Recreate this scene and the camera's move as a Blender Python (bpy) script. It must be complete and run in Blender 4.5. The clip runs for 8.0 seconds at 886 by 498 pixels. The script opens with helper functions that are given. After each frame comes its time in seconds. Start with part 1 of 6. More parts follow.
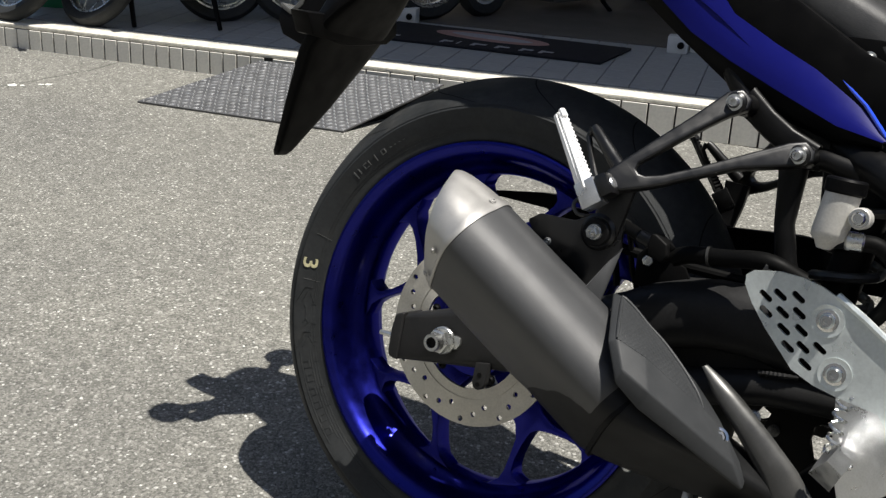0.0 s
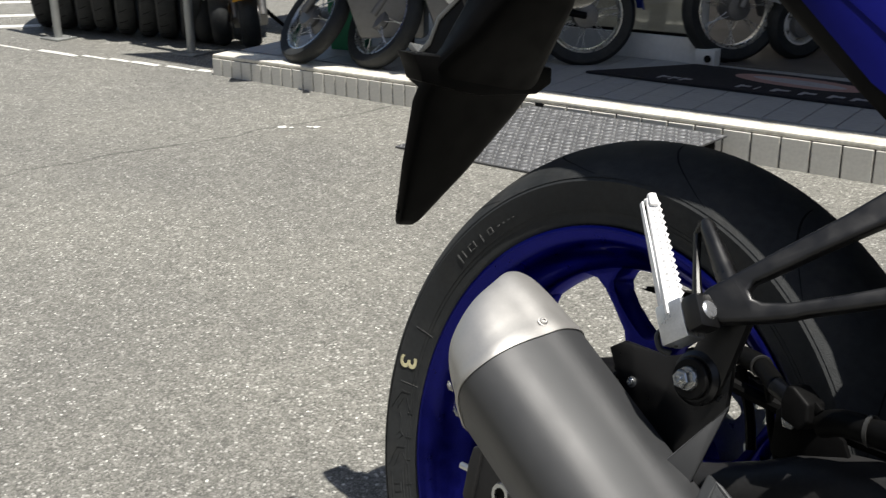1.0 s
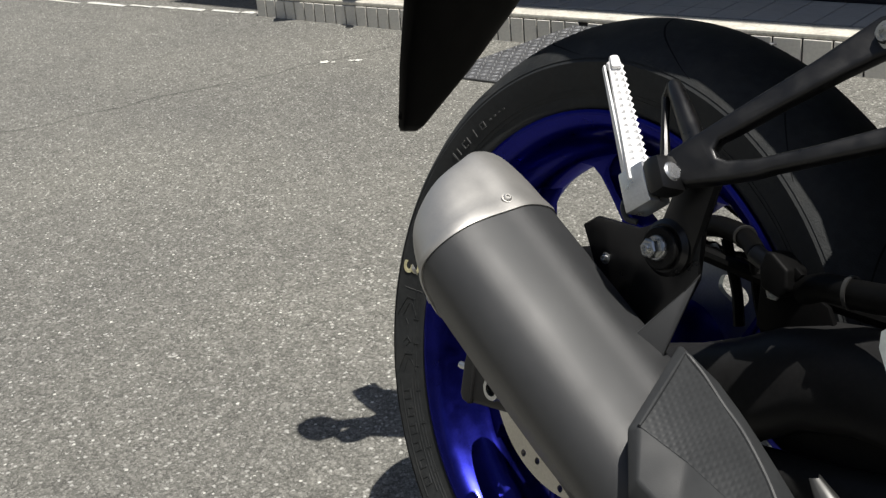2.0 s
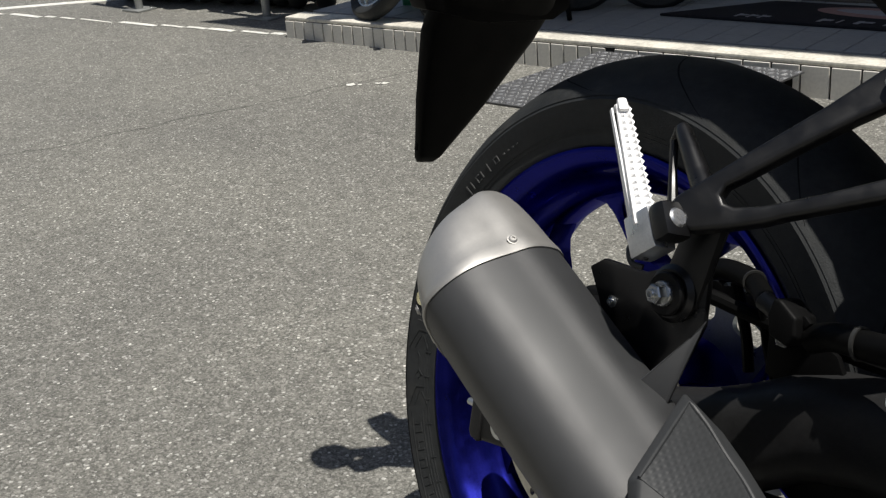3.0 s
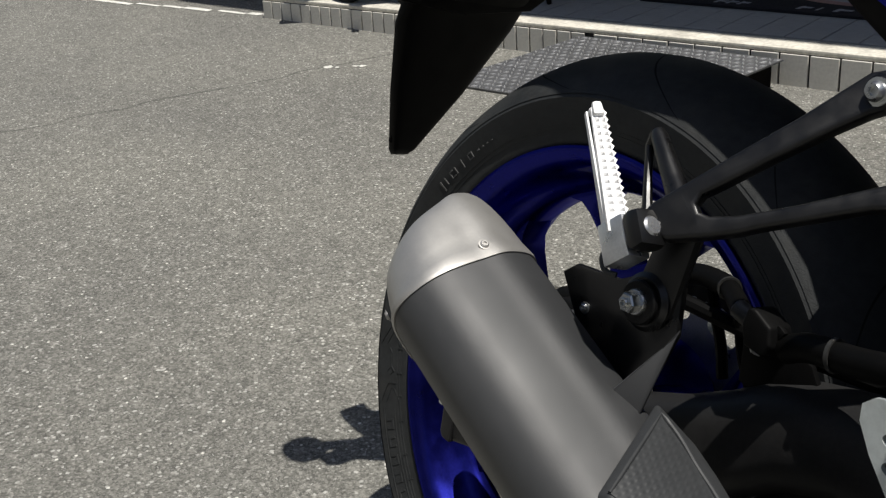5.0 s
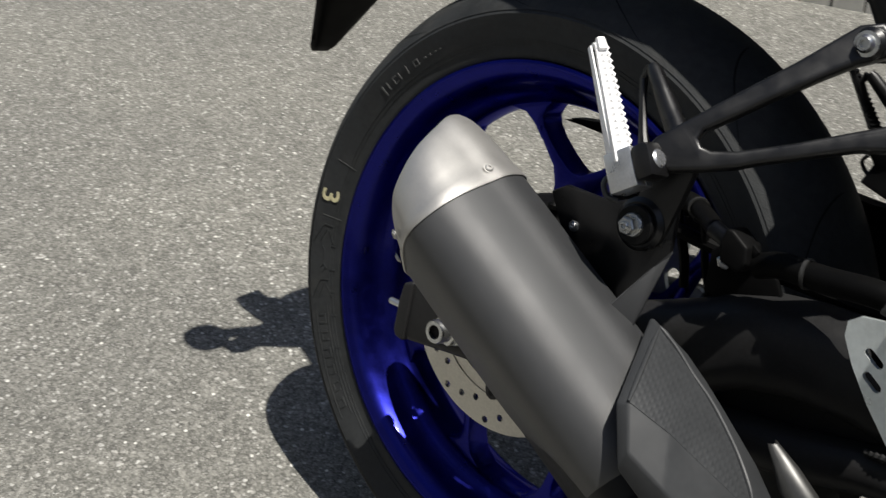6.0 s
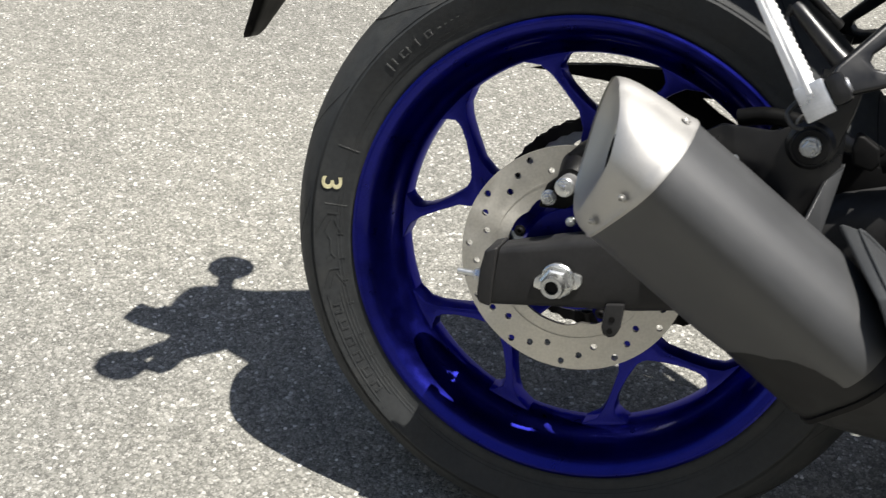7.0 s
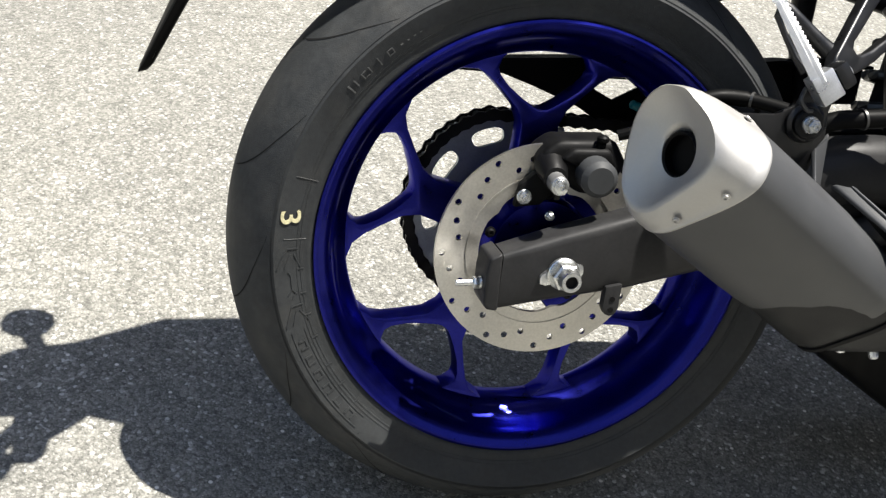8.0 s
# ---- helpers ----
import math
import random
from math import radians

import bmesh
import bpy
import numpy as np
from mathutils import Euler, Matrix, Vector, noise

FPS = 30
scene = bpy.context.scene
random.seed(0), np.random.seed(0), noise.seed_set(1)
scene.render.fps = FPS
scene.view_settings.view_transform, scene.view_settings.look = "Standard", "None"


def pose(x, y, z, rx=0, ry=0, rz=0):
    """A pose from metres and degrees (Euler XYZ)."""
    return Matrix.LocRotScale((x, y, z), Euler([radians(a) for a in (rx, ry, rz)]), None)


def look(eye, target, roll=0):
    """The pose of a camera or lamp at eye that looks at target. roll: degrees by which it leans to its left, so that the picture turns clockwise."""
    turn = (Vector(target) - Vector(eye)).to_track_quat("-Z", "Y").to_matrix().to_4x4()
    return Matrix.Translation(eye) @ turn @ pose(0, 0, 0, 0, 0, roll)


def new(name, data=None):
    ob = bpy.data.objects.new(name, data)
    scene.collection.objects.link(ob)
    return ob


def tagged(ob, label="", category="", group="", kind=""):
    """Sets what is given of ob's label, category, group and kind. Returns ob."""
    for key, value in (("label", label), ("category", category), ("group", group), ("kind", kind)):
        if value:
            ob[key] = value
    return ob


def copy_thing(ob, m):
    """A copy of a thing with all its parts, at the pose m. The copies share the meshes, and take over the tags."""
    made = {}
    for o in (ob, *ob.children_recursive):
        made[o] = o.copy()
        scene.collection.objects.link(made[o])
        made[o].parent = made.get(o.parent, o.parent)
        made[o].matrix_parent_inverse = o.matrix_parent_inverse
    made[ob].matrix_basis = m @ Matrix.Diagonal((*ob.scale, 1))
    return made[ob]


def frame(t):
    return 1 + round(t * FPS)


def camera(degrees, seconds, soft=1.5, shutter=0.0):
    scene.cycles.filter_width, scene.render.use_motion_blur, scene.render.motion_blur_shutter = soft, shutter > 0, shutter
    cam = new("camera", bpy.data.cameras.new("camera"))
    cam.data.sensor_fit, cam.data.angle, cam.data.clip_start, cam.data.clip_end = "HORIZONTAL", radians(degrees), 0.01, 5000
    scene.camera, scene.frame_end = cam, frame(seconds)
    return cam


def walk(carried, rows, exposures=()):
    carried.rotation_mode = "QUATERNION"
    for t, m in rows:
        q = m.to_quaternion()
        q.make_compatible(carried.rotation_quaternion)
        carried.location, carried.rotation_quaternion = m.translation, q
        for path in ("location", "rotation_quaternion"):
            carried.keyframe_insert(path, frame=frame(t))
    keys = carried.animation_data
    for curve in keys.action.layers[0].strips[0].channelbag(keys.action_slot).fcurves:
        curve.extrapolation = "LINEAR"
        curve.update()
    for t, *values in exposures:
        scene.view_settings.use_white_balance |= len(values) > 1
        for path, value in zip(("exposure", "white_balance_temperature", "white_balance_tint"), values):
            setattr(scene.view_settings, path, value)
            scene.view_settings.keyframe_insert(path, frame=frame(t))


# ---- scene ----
cam = camera(43.18, 8.0, soft=1.3, shutter=0.12)
PATH = [
    (0.0, pose(0.6001, -1.0889, 0.9177, 67.380, -3.014, 33.596)),
    (0.2, pose(0.5915, -0.9765, 0.9052, 66.460, -2.190, 35.027)),
    (0.3, pose(0.5853, -0.9327, 0.9074, 65.413, -1.933, 36.584)),
    (0.5, pose(0.5753, -0.8483, 0.8954, 66.670, -1.419, 39.491)),
    (0.7, pose(0.5701, -0.7641, 0.8815, 69.335, -0.380, 43.622)),
    (0.8, pose(0.5741, -0.7303, 0.8799, 69.627, -0.524, 45.798)),
    (1.0, pose(0.5937, -0.6822, 0.8646, 69.053, 0.500, 51.440)),
    (1.2, pose(0.6060, -0.6507, 0.8521, 68.509, 0.658, 53.883)),
    (1.5, pose(0.6331, -0.6523, 0.8263, 65.675, 2.725, 53.168)),
    (1.7, pose(0.6293, -0.6320, 0.8125, 64.525, 3.694, 53.969)),
    (2.0, pose(0.6319, -0.6167, 0.8112, 66.287, 4.422, 54.024)),
    (2.2, pose(0.6279, -0.6067, 0.8131, 67.179, 4.934, 54.356)),
    (3.3, pose(0.6350, -0.5949, 0.8238, 67.286, 3.942, 56.115)),
    (3.5, pose(0.6361, -0.5928, 0.8254, 67.085, 3.711, 56.094)),
    (4.0, pose(0.6270, -0.5884, 0.8236, 66.347, 2.806, 55.708)),
    (4.5, pose(0.6294, -0.5826, 0.8215, 66.855, 3.152, 55.780)),
    (4.7, pose(0.6257, -0.5790, 0.8222, 66.821, 3.229, 55.289)),
    (5.8, pose(0.5761, -0.6321, 0.8694, 61.276, 0.744, 51.172)),
    (6.0, pose(0.5461, -0.6964, 0.8854, 59.023, -1.568, 45.791)),
    (6.1, pose(0.5236, -0.7321, 0.8976, 58.043, -2.214, 40.875)),
    (6.2, pose(0.5029, -0.7657, 0.8990, 57.582, -2.245, 36.246)),
    (6.3, pose(0.4678, -0.7918, 0.9072, 57.145, -2.262, 31.647)),
    (6.5, pose(0.3914, -0.8654, 0.9175, 57.298, -1.337, 26.852)),
    (6.7, pose(0.3116, -0.8938, 0.9190, 57.139, -2.591, 23.824)),
    (7.0, pose(0.1497, -0.9514, 0.8978, 56.935, -3.401, 19.710)),
    (7.2, pose(0.0410, -0.9753, 0.8783, 55.611, -5.353, 17.239)),
    (7.3, pose(0.0112, -0.9545, 0.8836, 54.759, -5.257, 16.991)),
    (7.5, pose(-0.1071, -0.9515, 0.8775, 54.522, -8.118, 10.270)),
    (7.7, pose(-0.2295, -0.9596, 0.8765, 55.682, -11.059, 1.763)),
    (7.8, pose(-0.2754, -0.9560, 0.8905, 56.002, -11.355, -2.955)),
    (8.0, pose(-0.3735, -0.9508, 0.9038, 56.880, -10.336, -10.398)),
]
walk(cam, PATH, exposures=[(0.0, 0.42, 6560, 10), (0.7, 0.51, 6560, 10), (1.0, 0.46, 6560, 10), (1.5, 0.10, 6560, 10), (2.0, 0.07, 6560, 10), (3.5, -0.10, 6560, 10), (4.7, -0.12, 6560, 10), (5.8, 0.10, 6560, 10), (6.2, 0.30, 6560, 10), (6.5, 0.66, 6560, 10), (7.0, 0.98, 6560, 10), (7.5, 1.00, 6560, 10), (8.0, 1.36, 6560, 10)])

# ---- light ----
SUN_SLOPE = Vector((-0.28, -0.06, -1.0))          # the way the sunlight falls
to_sun = -SUN_SLOPE.normalized()
world = bpy.data.worlds.new("world")
scene.world = world
world.use_nodes = True
wn = world.node_tree.nodes
sky = wn.new("ShaderNodeTexSky")
sky.sky_type = "NISHITA"
sky.sun_disc = False
sky.sun_elevation = math.asin(to_sun.z)
sky.sun_rotation = math.atan2(to_sun.x, to_sun.y)
world.node_tree.links.new(sky.outputs[0], wn["Background"].inputs[0])
wn["Background"].inputs[1].default_value = 0.066
sun = new("sun", bpy.data.lights.new("sun", "SUN"))
sun.data.energy = 5.0
sun.data.angle = radians(0.53)
sun.data.color = (1.0, 0.965, 0.9)
sun.matrix_world = look(tuple(to_sun * 20), (0, 0, 0))

# ---- materials ----


def material(name, color, rough=0.5, metal=0.0, vary=0.12, scale=40.0, bump=0.0, bump_scale=None, fine=8.0,
             coat=0.0, rough_vary=0.1, spec=0.5, dust=0.0, tint=None):
    """Base colour varied at two scales, with roughness variation, fine relief and, if asked, pale dust specks."""
    m = bpy.data.materials.new(name)
    m.use_nodes = True
    t = m.node_tree
    n, ln = t.nodes, t.links
    b = n["Principled BSDF"]
    b.inputs["Metallic"].default_value = metal
    b.inputs["Coat Weight"].default_value = coat
    b.inputs["Coat Roughness"].default_value = 0.06
    b.inputs["Specular IOR Level"].default_value = spec
    if tint:
        b.inputs["Specular Tint"].default_value = (*tint, 1)
    co = n.new("ShaderNodeTexCoord")
    big, small = n.new("ShaderNodeTexNoise"), n.new("ShaderNodeTexNoise")
    big.inputs["Scale"].default_value, small.inputs["Scale"].default_value = scale, scale * fine
    big.inputs["Detail"].default_value, small.inputs["Detail"].default_value = 4.0, 3.0
    for q in (big, small):
        ln.new(co.outputs["Object"], q.inputs["Vector"])
    add = n.new("ShaderNodeMath")
    add.operation = "ADD"
    ln.new(big.outputs["Fac"], add.inputs[0])
    ln.new(small.outputs["Fac"], add.inputs[1])
    mr = n.new("ShaderNodeMapRange")
    mr.inputs["From Min"].default_value, mr.inputs["From Max"].default_value = 0.7, 1.3
    mr.inputs["To Min"].default_value, mr.inputs["To Max"].default_value = 1 - vary, 1 + vary
    ln.new(add.outputs[0], mr.inputs["Value"])
    mul = n.new("ShaderNodeMix")
    mul.data_type, mul.blend_type = "RGBA", "MULTIPLY"
    mul.inputs["Factor"].default_value = 1.0
    mul.inputs["A"].default_value = (*color, 1)
    ln.new(mr.outputs[0], mul.inputs["B"])
    out = mul.outputs["Result"]
    if dust:
        dn = n.new("ShaderNodeTexNoise")
        dn.inputs["Scale"].default_value, dn.inputs["Detail"].default_value = scale * 1.7, 6.0
        ln.new(co.outputs["Object"], dn.inputs["Vector"])
        dr = n.new("ShaderNodeMapRange")
        dr.inputs["From Min"].default_value, dr.inputs["From Max"].default_value = 0.5, 0.75
        dr.inputs["To Max"].default_value = dust
        ln.new(dn.outputs["Fac"], dr.inputs["Value"])
        dm = n.new("ShaderNodeMix")
        dm.data_type = "RGBA"
        dm.inputs["B"].default_value = (0.22, 0.2, 0.17, 1)
        ln.new(dr.outputs[0], dm.inputs["Factor"])
        ln.new(out, dm.inputs["A"])
        out = dm.outputs["Result"]
    ln.new(out, b.inputs["Base Color"])
    rr = n.new("ShaderNodeMapRange")
    rr.inputs["From Min"].default_value, rr.inputs["From Max"].default_value = 0.3, 0.7
    rr.inputs["To Min"].default_value, rr.inputs["To Max"].default_value = max(0.02, rough - rough_vary), min(1, rough + rough_vary)
    ln.new(big.outputs["Fac"], rr.inputs["Value"])
    ln.new(rr.outputs[0], b.inputs["Roughness"])
    if bump:
        bn = n.new("ShaderNodeTexNoise")
        bn.inputs["Scale"].default_value = bump_scale or scale * fine
        bn.inputs["Detail"].default_value = 3.0
        ln.new(co.outputs["Object"], bn.inputs["Vector"])
        bp = n.new("ShaderNodeBump")
        bp.inputs["Strength"].default_value = bump
        bp.inputs["Distance"].default_value = 0.001
        ln.new(bn.outputs["Fac"], bp.inputs["Height"])
        ln.new(bp.outputs[0], b.inputs["Normal"])
    return m


def asphalt_material():
    """Worn asphalt: pale and dark aggregate a few millimetres across in a grey binder, broad stains, one crack."""
    m = bpy.data.materials.new("asphalt")
    m.use_nodes = True
    t = m.node_tree
    n, ln = t.nodes, t.links
    b = n["Principled BSDF"]
    b.inputs["Roughness"].default_value = 0.85
    b.inputs["Specular IOR Level"].default_value = 0.35
    co = n.new("ShaderNodeTexCoord")

    def vor(scale, feature="F1"):
        v = n.new("ShaderNodeTexVoronoi")
        v.feature = feature
        v.inputs["Scale"].default_value = scale
        ln.new(co.outputs["Object"], v.inputs["Vector"])
        return v

    def noise_tex(scale, detail=4.0):
        v = n.new("ShaderNodeTexNoise")
        v.inputs["Scale"].default_value, v.inputs["Detail"].default_value = scale, detail
        ln.new(co.outputs["Object"], v.inputs["Vector"])
        return v

    def ramp(src, stops):
        r = n.new("ShaderNodeValToRGB")
        e = r.color_ramp.elements
        while len(e) < len(stops):
            e.new(0.5)
        for el, (p, c) in zip(e, stops):
            el.position, el.color = p, (*c, 1)
        ln.new(src, r.inputs[0])
        return r

    def mix(kind, fac, a, c):
        x = n.new("ShaderNodeMix")
        x.data_type, x.blend_type = "RGBA", kind
        if isinstance(fac, float):
            x.inputs["Factor"].default_value = fac
        else:
            ln.new(fac, x.inputs["Factor"])
        ln.new(a, x.inputs["A"])
        ln.new(c, x.inputs["B"])
        return x.outputs["Result"]

    stones, grit = vor(230.0), vor(560.0)
    sep = n.new("ShaderNodeSeparateColor")
    ln.new(stones.outputs["Color"], sep.inputs[0])
    sep2 = n.new("ShaderNodeSeparateColor")
    ln.new(grit.outputs["Color"], sep2.inputs[0])
    c1 = ramp(sep.outputs[0], [(0.0, (0.06, 0.059, 0.053)), (0.40, (0.15, 0.148, 0.132)), (0.80, (0.26, 0.255, 0.228)), (0.95, (0.36, 0.35, 0.32)), (0.97, (0.62, 0.61, 0.57)), (1.0, (0.76, 0.75, 0.71))])
    c2 = ramp(sep2.outputs[0], [(0.0, (0.085, 0.084, 0.076)), (0.50, (0.17, 0.168, 0.15)), (0.92, (0.29, 0.285, 0.26)), (1.0, (0.50, 0.49, 0.455))])
    base = mix("MIX", 0.52, c1.outputs[0], c2.outputs[0])
    edge = ramp(stones.outputs["Distance"], [(0.0, (1.12, 1.12, 1.12)), (0.55, (1.0, 1.0, 1.0)), (1.0, (0.72, 0.72, 0.72))])
    base = mix("MULTIPLY", 1.0, base, edge.outputs[0])
    chips = vor(125.0)
    sep3 = n.new("ShaderNodeSeparateColor")
    ln.new(chips.outputs["Color"], sep3.inputs[0])
    pick = ramp(sep3.outputs[1], [(0.972, (0.0, 0.0, 0.0)), (0.976, (1.0, 1.0, 1.0))])
    core = ramp(chips.outputs["Distance"], [(0.26, (1.0, 1.0, 1.0)), (0.36, (0.0, 0.0, 0.0))])
    spot = mix("MULTIPLY", 1.0, pick.outputs[0], core.outputs[0])
    pale = n.new("ShaderNodeRGB")
    pale.outputs[0].default_value = (0.70, 0.685, 0.635, 1)
    base = mix("MIX", spot, base, pale.outputs[0])
    stain = ramp(noise_tex(1.3, 6.0).outputs["Fac"], [(0.3, (0.86, 0.86, 0.87)), (0.7, (1.12, 1.115, 1.1))])
    base = mix("MULTIPLY", 1.0, base, stain.outputs[0])
    mott = ramp(noise_tex(26.0, 3.0).outputs["Fac"], [(0.3, (0.88, 0.88, 0.88)), (0.7, (1.12, 1.12, 1.12))])
    base = mix("MULTIPLY", 1.0, base, mott.outputs[0])
    # the crack: a thin wandering line that crosses the lot
    sx = n.new("ShaderNodeSeparateXYZ")
    ln.new(co.outputs["Object"], sx.inputs[0])
    wob = noise_tex(5.0, 5.0)

    def math_node(op, a, c):
        k = n.new("ShaderNodeMath")
        k.operation = op
        for i, v in enumerate((a, c)):
            if isinstance(v, (int, float)):
                k.inputs[i].default_value = v
            else:
                ln.new(v, k.inputs[i])
        return k.outputs[0]
    line = math_node("ADD", sx.outputs["X"], math_node("MULTIPLY", sx.outputs["Y"], -0.07))
    line = math_node("ADD", line, math_node("MULTIPLY", wob.outputs["Fac"], 0.16))
    d = math_node("ABSOLUTE", math_node("ADD", line, 2.30), 0.0)
    cr = ramp(math_node("MULTIPLY", d, 100.0), [(0.0, (0.45, 0.45, 0.45)), (0.35, (0.6, 0.6, 0.6)), (0.8, (1.0, 1.0, 1.0))])
    base = mix("MULTIPLY", 0.8, base, cr.outputs[0])
    ln.new(base, b.inputs["Base Color"])
    h = math_node("ADD", math_node("MULTIPLY", stones.outputs["Distance"], -1.0), math_node("MULTIPLY", grit.outputs["Distance"], -0.5))
    h = math_node("ADD", h, noise_tex(60.0).outputs["Fac"])
    bp = n.new("ShaderNodeBump")
    bp.inputs["Strength"].default_value, bp.inputs["Distance"].default_value = 0.5, 0.0035
    ln.new(h, bp.inputs["Height"])
    ln.new(bp.outputs[0], b.inputs["Normal"])
    return m


def carbon_material():
    """Moulded dark-grey plastic with a fine woven relief."""
    m = material("carbon_pattern_plastic", (0.038, 0.040, 0.042), 0.45, vary=0.08, scale=30, spec=0.25)
    t = m.node_tree
    n, ln = t.nodes, t.links
    co = n.new("ShaderNodeTexCoord")
    ch = n.new("ShaderNodeTexWave")
    ch.wave_type, ch.bands_direction = "BANDS", "DIAGONAL"
    ch.inputs["Scale"].default_value = 100.0
    c2 = n.new("ShaderNodeTexWave")
    c2.wave_type, c2.bands_direction = "BANDS", "X"
    c2.inputs["Scale"].default_value = 100.0
    ad = n.new("ShaderNodeMath")
    ad.operation = "MULTIPLY"
    for k, q in enumerate((ch, c2)):
        ln.new(co.outputs["Object"], q.inputs["Vector"])
        ln.new(q.outputs["Fac"], ad.inputs[k])
    bp = n.new("ShaderNodeBump")
    bp.inputs["Strength"].default_value, bp.inputs["Distance"].default_value = 0.24, 0.001
    ln.new(ad.outputs[0], bp.inputs["Height"])
    ln.new(bp.outputs[0], n["Principled BSDF"].inputs["Normal"])
    return m


def turned_material(name, color, rough, **more):
    """Metal turned on a lathe: its gloss is drawn out round the wheel's axis."""
    m = material(name, color, rough, **more)
    n, ln = m.node_tree.nodes, m.node_tree.links
    tg = n.new("ShaderNodeTangent")
    tg.direction_type, tg.axis = "RADIAL", "Y"
    ln.new(tg.outputs[0], n["Principled BSDF"].inputs["Tangent"])
    n["Principled BSDF"].inputs["Anisotropic"].default_value = 0.75
    return m


def glass_material():
    m = bpy.data.materials.new("window_glass")
    m.use_nodes = True
    b = m.node_tree.nodes["Principled BSDF"]
    b.inputs["Transmission Weight"].default_value = 1.0
    b.inputs["Roughness"].default_value = 0.0
    b.inputs["IOR"].default_value = 1.45
    b.inputs["Base Color"].default_value = (0.82, 0.9, 0.88, 1)
    return m


M_ASPHALT = asphalt_material()
M_RUBBER = material("tyre_rubber", (0.026, 0.028, 0.029), 0.60, vary=0.2, scale=25, bump=0.25, bump_scale=900, dust=0.05, spec=0.26)
M_TREAD = material("tread_rubber", (0.029, 0.031, 0.032), 0.62, vary=0.22, scale=18, bump=0.35, bump_scale=700, dust=0.08, spec=0.2)
# tread rubber darkened to give the shade inside grooves that have no depth
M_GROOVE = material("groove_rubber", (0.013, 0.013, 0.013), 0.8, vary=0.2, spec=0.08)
M_MARK = material("yellow_paint", (0.54, 0.50, 0.30), 0.7, vary=0.3, scale=160, bump=0.2)
M_SCUFF = material("pale_rubber_print", (0.085, 0.086, 0.084), 0.8, vary=0.5, scale=200)
M_BLUE = material("candy_blue_paint", (0.013, 0.015, 0.190), 0.32, metal=1.0, vary=0.12, scale=60, coat=0.14, rough_vary=0.05, spec=0.2, tint=(0.30, 0.31, 0.75))
M_COWL = material("blue_cowl_paint", (0.006, 0.0075, 0.130), 0.36, vary=0.06, scale=30, coat=0.03, rough_vary=0.05, spec=0.12)
M_COWLLINE = material("bright_blue_edge", (0.03, 0.09, 0.75), 0.25, vary=0.05, coat=0.8)
M_SILVERDEC = material("silver_decal", (0.55, 0.55, 0.53), 0.35, metal=0.5, vary=0.06)
M_DISC = turned_material("brake_disc_steel", (0.55, 0.53, 0.48), 0.36, metal=0.9, vary=0.1, scale=50, rough_vary=0.08)
M_STEEL = material("zinc_steel", (0.62, 0.63, 0.62), 0.3, metal=0.95, vary=0.1, scale=120)
M_CAP = material("satin_steel_cap", (0.43, 0.42, 0.40), 0.50, metal=0.72, vary=0.03, scale=60, bump=0.05, bump_scale=1500, rough_vary=0.03)
M_MUFF = material("matt_black_heatpaint", (0.0235, 0.0247, 0.0264), 0.56, vary=0.06, scale=20, bump=0.16, bump_scale=2200, rough_vary=0.05, spec=0.9)
# silencer paint made darker: the underside's shade is put into this colour
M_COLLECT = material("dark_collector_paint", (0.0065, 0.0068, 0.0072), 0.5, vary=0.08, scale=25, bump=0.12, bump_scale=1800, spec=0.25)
M_BLACK = material("black_plastic", (0.003, 0.003, 0.0032), 0.5, vary=0.2, scale=40, dust=0.002, spec=0.08)
M_FRAME = material("satin_black_metal", (0.005, 0.005, 0.0052), 0.40, vary=0.2, scale=60, bump=0.08, bump_scale=1200, dust=0.004, spec=0.2)
M_ARM = material("swingarm_black", (0.019, 0.019, 0.0195), 0.46, vary=0.15, scale=40, bump=0.08, bump_scale=900, dust=0.01, spec=0.2)
M_SHIELD = material("grey_plastic", (0.038, 0.040, 0.042), 0.5, vary=0.08, scale=30, bump=0.1, bump_scale=1600, spec=0.25)
M_CARBON = carbon_material()
M_ALU = material("cast_aluminium", (0.66, 0.67, 0.68), 0.34, metal=0.9, vary=0.08, scale=80, bump=0.05)
M_PLATE = material("anodised_plate", (0.66, 0.71, 0.71), 0.36, metal=0.6, vary=0.08, scale=40)
M_BRACKET = material("bracket_black", (0.0055, 0.0055, 0.0058), 0.36, vary=0.12, scale=70, bump=0.06, bump_scale=1400, spec=0.48)
M_BLADE = material("grey_coated_steel", (0.060, 0.060, 0.058), 0.4, metal=0.5, vary=0.08, scale=40)
M_CHAIN = material("oiled_chain", (0.018, 0.0175, 0.017), 0.45, metal=0.6, vary=0.2, scale=120)
M_SPROCKET = material("sprocket_steel", (0.40, 0.44, 0.47), 0.36, metal=0.8, vary=0.12, scale=60)
M_DARK = material("dark_engine_metal", (0.0035, 0.0035, 0.0036), 0.55, vary=0.25, scale=50, spec=0.14)
M_RES = material("milky_plastic", (0.50, 0.49, 0.46), 0.35, vary=0.12, scale=60)
M_HOSE = material("rubber_hose", (0.0035, 0.0035, 0.0035), 0.5, vary=0.2, spec=0.08)
M_TEAL = material("teal_plastic", (0.02, 0.30, 0.34), 0.4, vary=0.1)
M_LENS = material("grey_signal_lens", (0.10, 0.10, 0.095), 0.25, vary=0.1, coat=0.3)
M_SEAT = material("seat_vinyl", (0.030, 0.030, 0.030), 0.45, vary=0.15, bump=0.2, bump_scale=800, spec=0.5)
M_TILE = material("kerb_tile", (0.72, 0.70, 0.64), 0.5, vary=0.10, scale=14, bump=0.1, dust=0.18)
